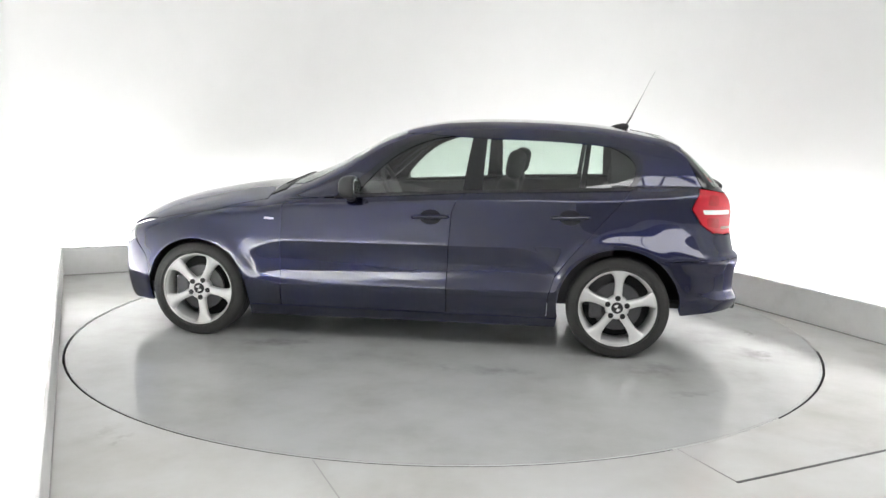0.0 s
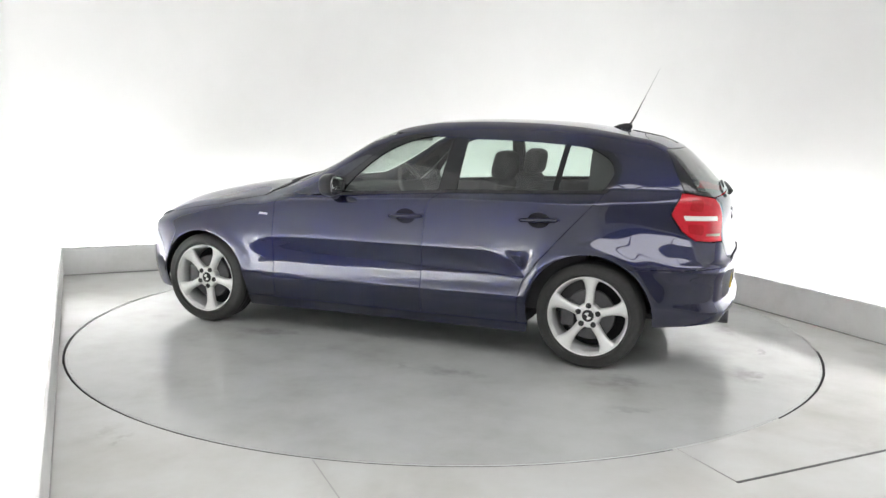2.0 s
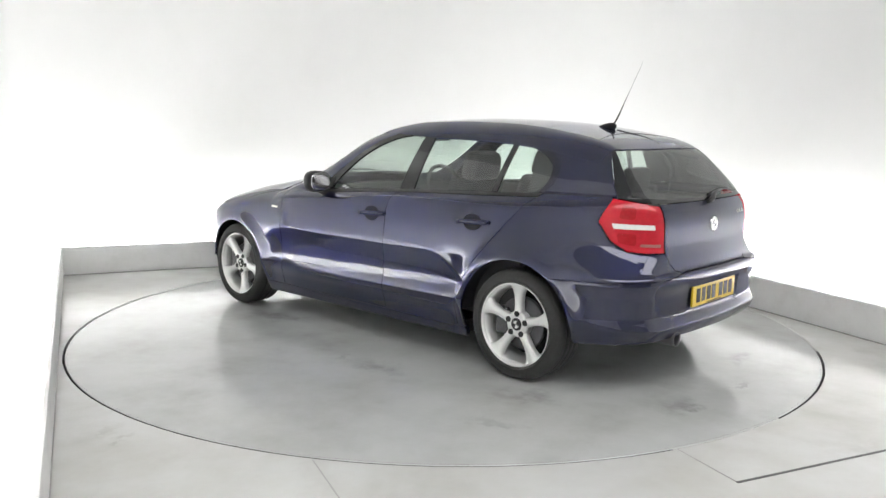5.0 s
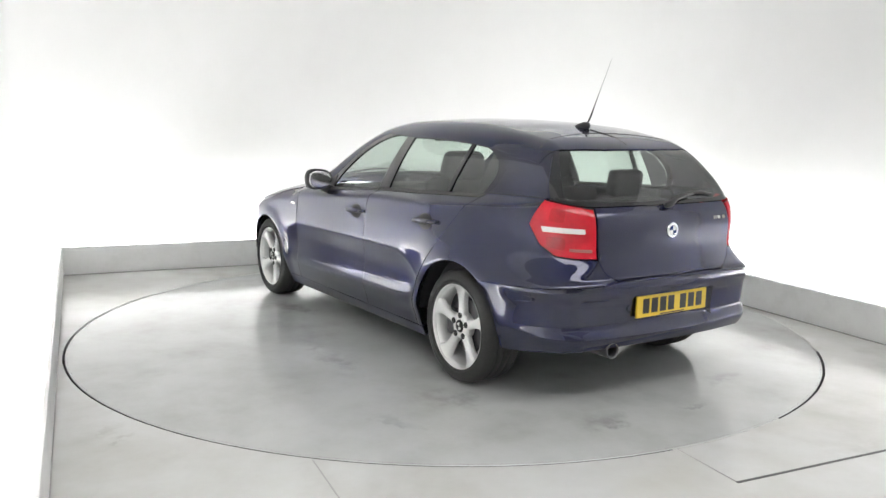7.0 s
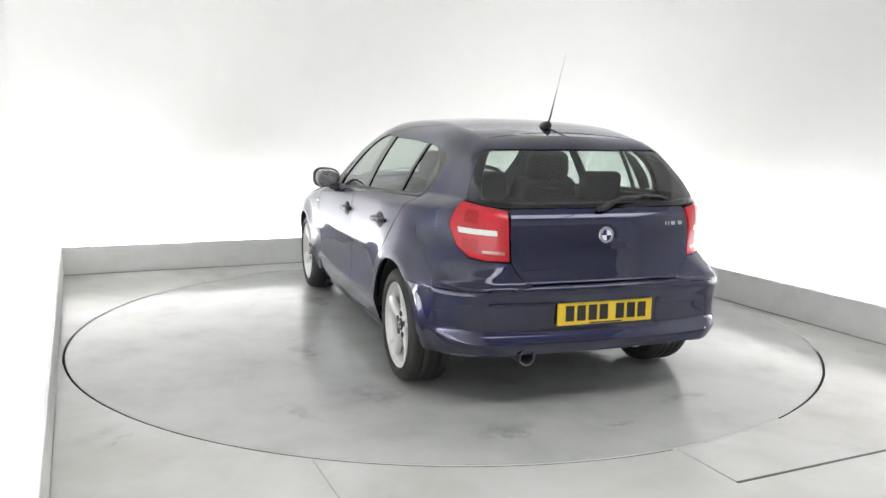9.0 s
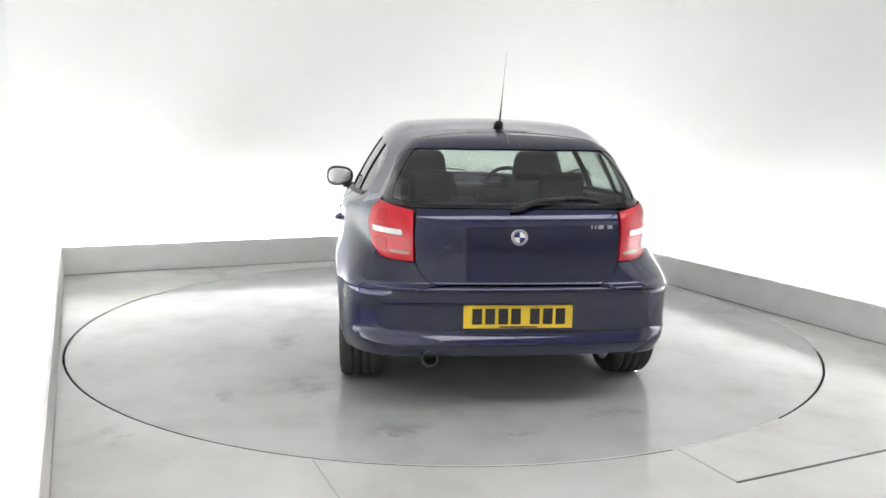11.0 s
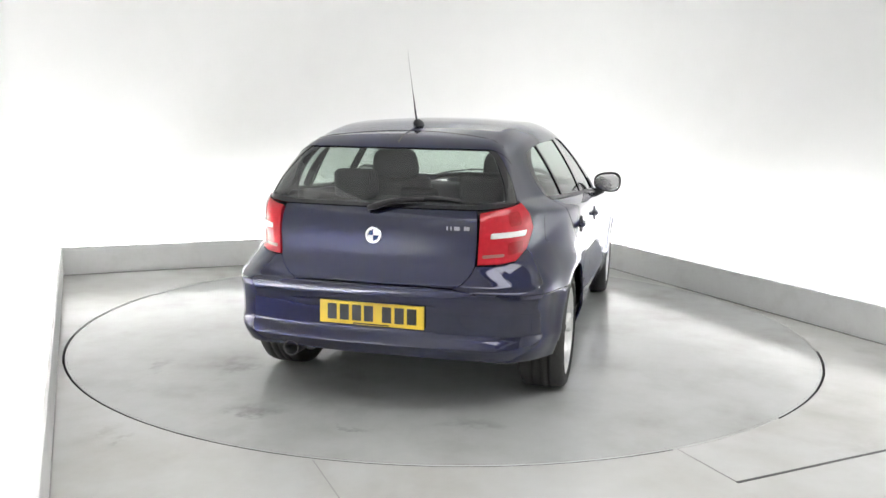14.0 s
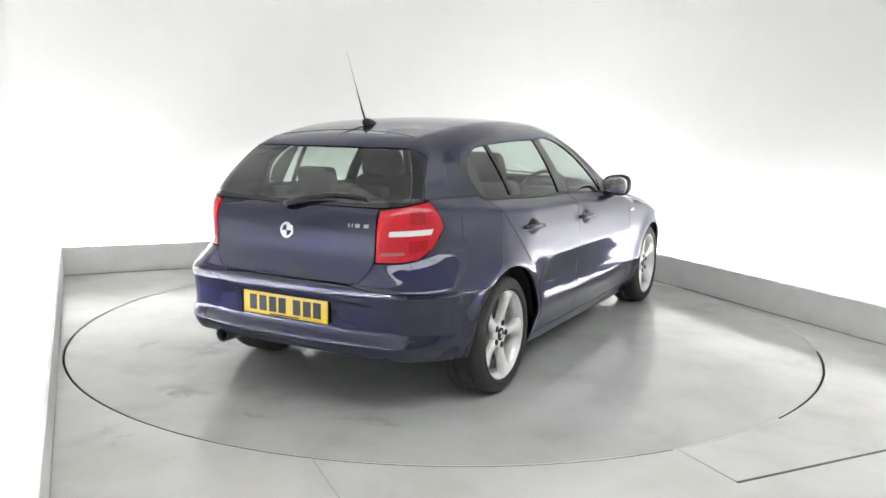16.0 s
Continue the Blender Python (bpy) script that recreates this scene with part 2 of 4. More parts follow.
def build_room():
    # kerbs: low upstands with a flat top, hiding the light troughs
    x0, x1, y0, y1 = PIT
    for name, b in (("kerb_back", (x0 - 0.05, x1 + 0.05, y1, y1 + 0.05)), ("kerb_right", (x1, x1 + 0.05, y0, y1 - 0.002)),
                    ("kerb_left", (x0 - 0.02, x0, y0, y1 - 0.002))):
        bm = bmesh.new()
        box(bm, b[0], b[1], b[2], b[3], -0.05, KERB_H, 0.004)
        tagged(bay(part(name, bm, M_KERB)), "pale grey upstand kerb along the bay floor", "kerb", kind="structure")
    # walls with rounded corners and a cove into the ceiling
    bm = bmesh.new()
    rc = 0.55
    levels = [(-0.12, 0.0)] + [(0.0, 0.0), (1.0, 0.0), (ROOM_H - rc, 0.0)] + [(ROOM_H - rc + rc * math.sin(a), rc - rc * math.cos(a)) for a in [math.radians(9 * k) for k in range(1, 11)]]
    prev = None
    for z, inset in levels:
        pts = rounded_rect(OUT[0] + inset, OUT[1] - inset, OUT[2] + inset, OUT[3] - inset, max(0.75 - inset * 0.6, 0.2), 12)
        ring = [bm.verts.new((x, y, z)) for x, y in pts]
        if prev:
            for i in range(len(ring)):
                j = (i + 1) % len(ring)
                bm.faces.new((prev[j], prev[i], ring[i], ring[j]))
        prev = ring
    tagged(bay(part("wall_cove", bm, M_WALL, smooth=True)), "smooth white photo studio wall with coved corners", "wall", kind="structure")
    bm = bmesh.new()
    box(bm, OUT[0] - 0.1, OUT[1] + 0.1, OUT[2] - 0.1, OUT[3] + 0.1, ROOM_H + 0.001, ROOM_H + 0.1)
    tagged(bay(part("ceiling", bm, M_CEILING)), "grey painted ceiling between the light boxes", "ceiling", kind="structure")
    bm = bmesh.new()
    box(bm, OUT[0], OUT[1], OUT[2], OUT[3], -0.2, -0.09)
    tagged(bay(part("sub_floor", bm, M_GAP)), "dark base under the turntable", "floor", kind="structure")
    for b in ((OUT[0], x0 - 0.021, OUT[2], OUT[3]), (x1 + 0.052, OUT[1], OUT[2], OUT[3]), (x0 - 0.02, x1 + 0.05, y1 + 0.052, OUT[3])):
        bm = bmesh.new()
        box(bm, *b, -0.06, -0.004)
        tagged(bay(part("trough_base", bm, M_WALL)), "white base of the light trough", "floor", kind="structure")
    # unseen slatted shutter added behind the camera, pale to bounce light onto the car
    shut = new("unseen_shutter")
    tagged(shut, "pale grey slatted shutter added unseen behind the camera to bounce light", "shutter", kind="structure")
    bm = bmesh.new()
    box(bm, OUT[0] + 0.3, OUT[1] - 0.3, OUT[2] + 0.05, OUT[2] + 0.08, 0, 2.75)
    for k in range(22):
        box(bm, OUT[0] + 0.3, OUT[1] - 0.3, OUT[2] + 0.08, OUT[2] + 0.092, 0.01 + 0.124 * k, 0.122 + 0.124 * k)
    part("curtain", bm, M_SHUTTER, shut)
    bay(shut)
    # joints between the floor plates and along the kerbs
    for a in ((-1.486, -1.481, y0, -1.945), (0.012, 0.016, -2.80, -2.447), (0.011, x1 - 0.016, -2.813, -2.800), (x0, x1, y1 - 0.016, y1), (x1 - 0.014, x1, y0, y1 - 0.018), (x0, x0 + 0.006, y0, y1 - 0.018), (-2.663, -2.657, -0.2, 2.85)):
        bm = bmesh.new()
        box(bm, *a, -0.003, 0.0022)
        tagged(bay(part("floor_joint", bm, M_JOINT if a[1] - a[0] > 0.0065 else M_FILLER)), "thin dark joint in the painted floor", "joint", kind="structure")


    # stretches where paint has closed the joint round the table
    for a0, a1 in ((-65.5, -48.0), (-14.0, 108.0)):
        bm = bmesh.new()
        n = int((a1 - a0) / 2)
        rows = []
        for i in range(n + 1):
            a = math.radians(a0 + (a1 - a0) * i / n)
            rows.append([bm.verts.new((r * math.cos(a), r * math.sin(a), z)) for r, z in ((TABLE_R + 0.0025, -0.02), (TABLE_R + 0.0025, -0.0015), (TABLE_R + 0.0128, -0.0008), (TABLE_R + 0.0128, -0.02))])
        for p, q in zip(rows, rows[1:]):
            for k in range(3):
                bm.faces.new((p[k], p[k + 1], q[k + 1], q[k]))
        bmesh.ops.recalc_face_normals(bm, faces=bm.faces)
        tagged(part("joint_filler", bm, M_FLOOR), "pale paint closing the joint round the turntable", "joint", kind="structure")


def build_lamps():
    # tubes lying in the troughs behind the kerbs
    def tube_light(a, b):
        bm = bmesh.new()
        tube(bm, (a, b), 0.02, 12)
        ob = part("tube_light", bm, M_TUBE, smooth=True)
        tagged(bay(ob), "white fluorescent tube in the trough behind the kerb", "lamp", group="trough lights")
    for k in range(4):
        x = PIT[0] + 0.05 + 1.22 * k
        tube_light((x, OUT[3] - 0.2, 0.10), (x + 1.18, OUT[3] - 0.2, 0.10))
    for k in range(5):
        y = PIT[3] - 0.1 - 1.22 * k
        tube_light((OUT[1] - 0.25, y, 0.10), (OUT[1] - 0.25, y - 1.18, 0.10))
        tube_light((OUT[0] + 0.15, y, 0.10), (OUT[0] + 0.15, y - 1.18, 0.10))
    # one unseen row of softboxes at the camera end, added to brighten car and floor
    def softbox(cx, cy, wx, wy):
        root = new("added_ceiling_light")
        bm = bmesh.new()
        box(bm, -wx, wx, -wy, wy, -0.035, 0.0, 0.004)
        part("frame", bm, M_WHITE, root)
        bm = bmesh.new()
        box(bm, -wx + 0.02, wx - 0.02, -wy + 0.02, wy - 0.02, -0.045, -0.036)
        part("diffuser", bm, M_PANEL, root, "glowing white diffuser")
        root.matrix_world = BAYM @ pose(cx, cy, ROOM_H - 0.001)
        tagged(root, "white light box added out of view to brighten the car and floor", "lamp", group="ceiling lights")
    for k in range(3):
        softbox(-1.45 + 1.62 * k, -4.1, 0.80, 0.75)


build_floor()
build_room()
build_lamps()


def build_turntable():
    root = tagged(new("turntable"), "round grey painted turntable, glossy and scuffed", "turntable")
    bm = bmesh.new()
    lathe(bm, [(0.0001, 0), (TABLE_R * 0.5, 0), (TABLE_R - 0.0125, 0)], 128, pose(0, 0, 0, 90))
    bmesh.ops.recalc_face_normals(bm, faces=bm.faces)
    for f in bm.faces:
        if f.normal.z < -0.5:
            f.normal_flip()
    part("deck", bm, M_TABLE, root)
    bm = bmesh.new()
    lathe(bm, [(TABLE_R - 0.012, 0.0), (TABLE_R - 0.003, 0.0), (TABLE_R, -0.003), (TABLE_R - 0.012, -0.003)], 128, pose(0, 0, 0, 90), closed=True)
    bmesh.ops.recalc_face_normals(bm, faces=bm.faces)
    part("edge_ring", bm, M_TABLE, root, "painted steel edge ring")
    # side wall coloured nearly black to paint in the shade of the gap
    bm = bmesh.new()
    lathe(bm, [(TABLE_R - 0.001, -0.003), (TABLE_R - 0.001, -0.06), (TABLE_R - 0.012, -0.06), (TABLE_R - 0.012, -0.003)], 128, pose(0, 0, 0, 90), closed=True)
    bmesh.ops.recalc_face_normals(bm, faces=bm.faces)
    part("skirt", bm, M_GAP, root, "rim below the deck, coloured dark as the shade in the gap")
    return root


table = build_turntable()


# ---- the car: x forward, y to its left, origin on the floor midway between the axles ----
car = tagged(new("car"), "dark navy blue five-door hatchback parked on the turntable", "car")

AXLE = 1.33
WHEEL_R, WHEEL_Z = 0.308, 0.308
ARCH = {1: 0.335, -1: 0.362}


def interp(v, xs, ys):
    return np.interp(v, xs, ys)


def smooth_curve(xs, ys, n=400):
    """Table of a monotone-ish smooth curve through points, as two arrays."""
    xs, ys = np.array(xs, float), np.array(ys, float)
    d = np.diff(ys) / np.diff(xs)
    m = np.zeros_like(xs)
    m[1:-1] = np.where(d[:-1] * d[1:] > 0, 2 * d[:-1] * d[1:] / (d[:-1] + d[1:] + 1e-12), 0)
    m[0], m[-1] = d[0], d[-1]
    q = np.linspace(xs[0], xs[-1], n)
    i = np.clip(np.searchsorted(xs, q) - 1, 0, len(xs) - 2)
    h = xs[i + 1] - xs[i]
    t = (q - xs[i]) / h
    r = (2 * t**3 - 3 * t**2 + 1) * ys[i] + (t**3 - 2 * t**2 + t) * h * m[i] + (-2 * t**3 + 3 * t**2) * ys[i + 1] + (t**3 - t**2) * h * m[i + 1]
    return q, r


SECTION = smooth_curve([0.10, 0.16, 0.22, 0.30, 0.36, 0.40, 0.44, 0.52, 0.60, 0.65, 0.74, 0.82, 0.868, 0.882, 0.90, 0.93],
                       [-0.10, -0.075, -0.050, -0.032, -0.012, -0.006, -0.006, -0.006, -0.002, 0.0, -0.005, -0.011, -0.014, -0.018, -0.026, -0.045])
PLAN = smooth_curve([-2.2, -1.9, -1.6, -1.3, -0.9, 0.0, 0.9, 1.3, 1.6, 1.9, 2.2],
                    [0.74, 0.80, 0.848, 0.868, 0.868, 0.866, 0.868, 0.868, 0.857, 0.815, 0.74])
TOP = smooth_curve([-2.4, -2.0, -1.72, -1.52, -1.36, -1.156, -0.9, -0.6, -0.3, -0.08, 0.15, 0.30, 0.46, 0.62, 0.86, 0.90, 1.1, 1.36, 1.57, 1.78, 1.93, 2.03, 2.10, 2.2],
                   [1.18, 1.255, 1.306, 1.343, 1.373, 1.402, 1.420, 1.426, 1.417, 1.389, 1.324, 1.248, 1.163, 1.086, 0.998, 0.985, 0.966, 0.926, 0.886, 0.826, 0.755, 0.69, 0.60, 0.40])
BACK = smooth_curve([0.10, 0.25, 0.308, 0.362, 0.382, 0.425, 0.52, 0.60, 0.625, 0.640, 0.652, 0.69, 0.70, 0.742, 0.79, 0.87, 0.95, 1.0, 1.10, 1.30, 1.5],
                    [-1.90, -2.00, -2.085, -2.106, -2.098, -2.078, -2.084, -2.102, -2.102, -2.088, -2.070, -2.0615, -2.0592, -2.0500, -2.0435, -2.0425, -2.026, -1.992, -1.905, -1.700, -1.50])
FRONT = smooth_curve([0.1, 0.25, 0.4, 0.55, 0.68, 0.8, 1.5], [1.95, 2.04, 2.06, 2.055, 2.02, 1.92, 1.0])


WAIST = smooth_curve([-2.2, -1.6, -1.3, -0.9, -0.3, 0.5, 2.2], [0.578, 0.662, 0.727, 0.770, 0.792, 0.797, 0.75])
HOLLOW = smooth_curve([-3.0, -2.0, -1.25, -0.95, -0.05, 0.12, 0.30, 0.50, 0.90, 1.0, 1.05, 1.35, 1.6], [0.0, 0.0, 0.0045, 0.005, -0.0070, -0.0095, -0.0115, -0.0108, -0.003, 0.0012, 0.0016, 0.0, 0.0])
TAPER = smooth_curve([-2.3, -2.05, -1.85, -1.6, -1.3, -1.0, 2.3], [0.225, 0.180, 0.134, 0.088, 0.030, 0.0, 0.0])


BELT = smooth_curve([-2.4, -1.5, -1.3, -0.5, 0.4, 0.75, 2.4], [1.036, 1.03, 1.021, 0.993, 0.932, 0.915, 0.900])


def belt(x):
    return interp(x, *BELT)


def side_y(x, z):
    """Half-width of the body's side at (x, z)."""
    zb = belt(x)
    zl = z + (0.93 - zb) * np.clip((z - 0.6) / 0.33, 0, 1)      # the shoulder climbs with the belt
    low = interp(zl, *SECTION) + interp(x, *PLAN)
    # hollow between the upper crease and the lower one, with a ledge under it
    zc = 0.425 - 0.045 * x
    zt = 0.645 - 0.15 * np.clip((-x - 0.68) / 0.30, 0, 1) ** 2 - 0.12 * np.clip((x - 0.72) / 0.28, 0, 1) ** 2
    win = np.clip((x + 1.02) / 0.20, 0, 1) * np.clip((1.02 - x) / 0.26, 0, 1)
    win = win * win * (3 - 2 * win)
    s = np.where(z < zc, (z - zc) / 0.092, (z - zc) / np.maximum(zt - zc, 0.05))
    low = low + win * interp(s, *HOLLOW)
    for ax, sg in ((AXLE, 1), (-AXLE, -1)):
        r = np.sqrt((x - ax) ** 2 + (z - WHEEL_Z) ** 2)
        low = low + 0.018 * np.exp(-(np.maximum(r - ARCH[sg] - 0.010, 0) / 0.062) ** 2) * np.clip((z - 0.15) / 0.15, 0, 1)
    rise = np.clip((z - 0.59) / interp(x, [-1.95, -1.35], [0.18, 0.36]), 0, 1)
    taper = interp(x, *TAPER) * rise * rise * (3 - 2 * rise)
    low = low - taper
    h = z - zb
    yb = interp(x, *WAIST)
    high = yb - 0.42 * h - 0.50 * h * h
    lean = yb + 0.002 - 1.6 * h
    return np.where(h > 0, high, 0.5 * (low + lean - np.sqrt((low - lean) ** 2 + 0.018**2)))


def top_z(x, y):
    edge = interp(x, [-2, 0.0, 0.4, 0.9, 1.3, 2.0], [0.10, 0.10, 0.16, 0.13, 0.13, 0.16])
    return interp(x, *TOP) - edge * y * y - 0.02 * np.clip(np.abs(y) - 0.45, 0, 1) * 4 * np.abs(y)


def back_x(y, z):
    return interp(z, *BACK) + 0.125 * y * y + 0.05 * np.abs(y) ** 4


def front_x(y, z):
    return interp(z, *FRONT) - 0.22 * y * y - 0.25 * y**4


def body(x, y, z):
    """Above 1 outside the rounded body, under 1 inside."""
    ay = np.abs(y)
    k1 = interp(z, [0.6, 0.95, 1.1], [0.17, 0.10, 0.07])
    k2 = interp(z, [0.6, 0.95, 1.1], [0.22, 0.17, 0.09])
    k3 = 0.06
    e = np.maximum(0, 1 - (side_y(x, z) - ay) / k1) ** 2
    e = e + np.maximum(0, 1 - (x - back_x(ay, z)) / k2) ** 2
    e = e + np.maximum(0, 1 - (top_z(x, ay) - z) / k3) ** 2
    e = e + np.maximum(0, 1 - (front_x(ay, z) - x) / 0.2) ** 2
    return e


def meet(o, d, reach=1.4):
    """Where rays from inside leave the body."""
    lo, hi = np.zeros(len(o)), np.full(len(o), reach)
    for _ in range(26):
        mid = (lo + hi) / 2
        p = o + d * mid[:, None]
        out = body(p[:, 0], p[:, 1], p[:, 2]) > 1
        hi = np.where(out, mid, hi)
        lo = np.where(out, lo, mid)
    return o + d * lo[:, None]


def outward(p):
    e = 0.004
    g = np.stack([body(*(p + np.array(s) * e).T) - body(*(p - np.array(s) * e).T) for s in ((1, 0, 0), (0, 1, 0), (0, 0, 1))], 1)
    return g / (np.linalg.norm(g, axis=1)[:, None] + 1e-9)


CX, CY, CR = -1.62, 0.42, 0.42     # the fan round each rear corner
ARC = CR * math.pi / 2


def wrap(u, z):
    """Rays for the skirt of the car. u runs from the front along the left side (u = -x), round the rear and up the right side."""
    half = ARC + CY                       # from the end of the side to the middle of the rear
    s = u + CX                            # 0 where the left side ends
    left = s <= half
    q = np.where(left, s, 2 * half - s)   # mirrored for the right side
    sg = np.where(left, 1.0, -1.0)
    a = np.clip(q / CR, 0, math.pi / 2)
    ox = np.where(q < 0, CX - q, CX)
    oy = np.where(q > ARC, CY - (q - ARC), CY) * sg
    o = np.stack([ox, oy, z], 1)
    d = np.stack([-np.sin(a), np.cos(a) * sg, np.zeros_like(z)], 1)
    return o, d


HALF = ARC + CY
MID_U = -CX + HALF                        # u of the car's tail middle


def u_rear(y):
    """u on the flat of the tail for a sideways place y."""
    return MID_U - y


def roof_rays(u, v):
    """Rays for the top: u is x, v is sideways; past 0.42 they fan outwards."""
    q = np.abs(v)
    sg = np.sign(v)
    a = np.clip((q - 0.42) / 0.25, 0, 1.45)
    oz = top_z(u, q) - 0.25
    o = np.stack([u, np.minimum(q, 0.42) * sg, np.minimum(oz, oz)], 1)
    d = np.stack([np.zeros_like(u), np.sin(a) * sg, np.cos(a)], 1)
    return o, d


def clip_cell(poly, x0, x1, y0, y1):
    for ax, lim, keep in ((0, x0, 1), (0, x1, -1), (1, y0, 1), (1, y1, -1)):
        out = []
        for i in range(len(poly)):
            a, b = poly[i - 1], poly[i]
            ia, ib = (a[ax] - lim) * keep >= 0, (b[ax] - lim) * keep >= 0
            if ia != ib:
                t = (lim - a[ax]) / (b[ax] - a[ax])
                out.append((a[0] + t * (b[0] - a[0]), a[1] + t * (b[1] - a[1])))
            if ib:
                out.append(b)
        poly = out
        if not poly:
            break
    return poly


def signed_area(p):
    return 0.5 * sum(p[i - 1][0] * p[i][1] - p[i][0] * p[i - 1][1] for i in range(len(p)))


def round_poly(poly, r):
    """Polygon with every corner rounded by up to r."""
    out = []
    n = len(poly)
    for i in range(n):
        a, b, c = Vector(poly[i - 1]), Vector(poly[i]), Vector(poly[(i + 1) % n])
        ra = min(r, (a - b).length * 0.45, (c - b).length * 0.45)
        p0, p1 = b + (a - b).normalized() * ra, b + (c - b).normalized() * ra
        for k in range(6):
            t = k / 5
            q = p0 * (1 - t) ** 2 + b * 2 * t * (1 - t) + p1 * t * t
            out.append((q.x, q.y))
    return out


def inset(poly, g):
    if signed_area(poly) < 0:
        poly = poly[::-1]
    out = []
    n = len(poly)
    for i in range(n):
        a, b, c = Vector(poly[i - 1]), Vector(poly[i]), Vector(poly[(i + 1) % n])
        d0, d1 = (b - a), (c - b)
        if d0.length < 1e-7 or d1.length < 1e-7:
            continue
        d0.normalize()
        d1.normalize()
        n0, n1 = Vector((-d0.y, d0.x)), Vector((-d1.y, d1.x))
        m = n0 + n1
        q = b + m * (g / max(0.6, 1 + n0.dot(n1)))
        out.append((q.x, q.y))
    return out


def shell(name, polys, mat, parent, label="", rays=wrap, step=0.016, lift=0.0, depth=0.012, mirror=False, reach=1.4, shape=None, gap=0.0022):
    """A curved sheet of the body: polygons in the rays' own plane laid onto the body, with a turned-in rim."""
    verts, index, faces, rims = [], {}, [], []

    def vid(p):
        k = (round(p[0] * 20000), round(p[1] * 20000))
        if k not in index:
            index[k] = len(verts)
            verts.append(p)
        return index[k]
    for poly in polys:
        poly = inset(poly, gap) if gap else (poly if signed_area(poly) > 0 else poly[::-1])
        us, vs = [p[0] for p in poly], [p[1] for p in poly]
        i0, i1 = math.floor(min(us) / step), math.ceil(max(us) / step)
        j0, j1 = math.floor(min(vs) / step), math.ceil(max(vs) / step)
        for i in range(i0, i1):
            col = clip_cell(poly, i * step, (i + 1) * step, -99, 99)
            if len(col) < 3:
                continue
            for j in range(j0, j1):
                c = clip_cell(col, -99, 99, j * step, (j + 1) * step)
                if len(c) < 3 or abs(signed_area(c)) < 1e-8:
                    continue
                ids = []
                for p in c:
                    k = vid(p)
                    if k not in ids:
                        ids.append(k)
                if len(ids) >= 3:
                    faces.append(ids)
    uv = np.array(verts)
    o, d = rays(uv[:, 0], uv[:, 1])
    if mirror:
        o, d = o * [1, -1, 1], d * [1, -1, 1]
    p = meet(o, d, reach)
    nrm = outward(p)
    off = lift if shape is None else lift + shape(p)
    p = p + nrm * (off if np.isscalar(off) else off[:, None])
    count = {}
    for f in faces:
        for a, b in zip(f, f[1:] + f[:1]):
            count[(min(a, b), max(a, b))] = count.get((min(a, b), max(a, b)), 0) + 1
    co = [tuple(q) for q in p]
    nn = [tuple(q) for q in nrm]
    out = []
    for f in faces:
        n = nrm[f[0]]
        a, b, c = (p[f[0]], p[f[1]], p[f[2]])
        w = sum((np.cross(p[f[k]] - p[f[0]], p[f[k + 1]] - p[f[0]]) for k in range(1, len(f) - 1)), np.zeros(3))
        out.append(f if np.dot(w, n) >= 0 else f[::-1])
    if depth:
        inner = {}
        for f in list(out):
            for a, b in zip(f, f[1:] + f[:1]):
                if count[(min(a, b), max(a, b))] == 1:
                    for k in (a, b):
                        if k not in inner:
                            inner[k] = len(co)
                            co += [co[k], tuple(p[k] - nrm[k] * depth)]
                            nn += [None, None]
                    rims.append((inner[b], inner[a], inner[a] + 1, inner[b] + 1))
    me = bpy.data.meshes.new(name)
    me.from_pydata(co, [], out + rims)
    me.materials.append(mat)
    for q in me.polygons:
        q.use_smooth = True
    for k in range(len(nn)):
        if nn[k] is None:
            nn[k] = (0, 0, 0)
    me.normals_split_custom_set_from_vertices(nn)
    me.update()
    ob = new(name, me)
    ob.parent = parent
    if label:
        tagged(ob, label)
    return ob




def side(pts):
    """Side-view points (x, z) in the wrap's own coordinates."""
    return [(-x, z) for x, z in pts]


def arc(cx, r, a0, a1, n=16):
    return [(cx + r * math.cos(math.radians(a0 + (a1 - a0) * i / n)), WHEEL_Z + r * math.sin(math.radians(a0 + (a1 - a0) * i / n))) for i in range(n + 1)]


def both(pts):
    """A half outline from the left, closed with its mirror across the tail's middle."""
    return pts + [(2 * MID_U - u, z) for u, z in pts[::-1]]


def curve2(pts, n=6):
    """Catmull-Rom through points, ends kept."""
    out = []
    q = [pts[0]] + list(pts) + [pts[-1]]
    for i in range(1, len(q) - 2):
        p0, p1, p2, p3 = (np.array(q[i + k - 1]) for k in range(4))
        for k in range(n):
            t = k / n
            out.append(tuple(0.5 * (2 * p1 + (p2 - p0) * t + (2 * p0 - 5 * p1 + 4 * p2 - p3) * t**2 + (3 * p1 - p0 - 3 * p2 + p3) * t**3)))
    out.append(tuple(pts[-1]))
    return out


def front_rays(u, v):
    o = np.stack([np.full_like(u, 1.3), u, v], 1)
    return o, np.stack([np.ones_like(u), np.zeros_like(u), np.zeros_like(u)], 1)


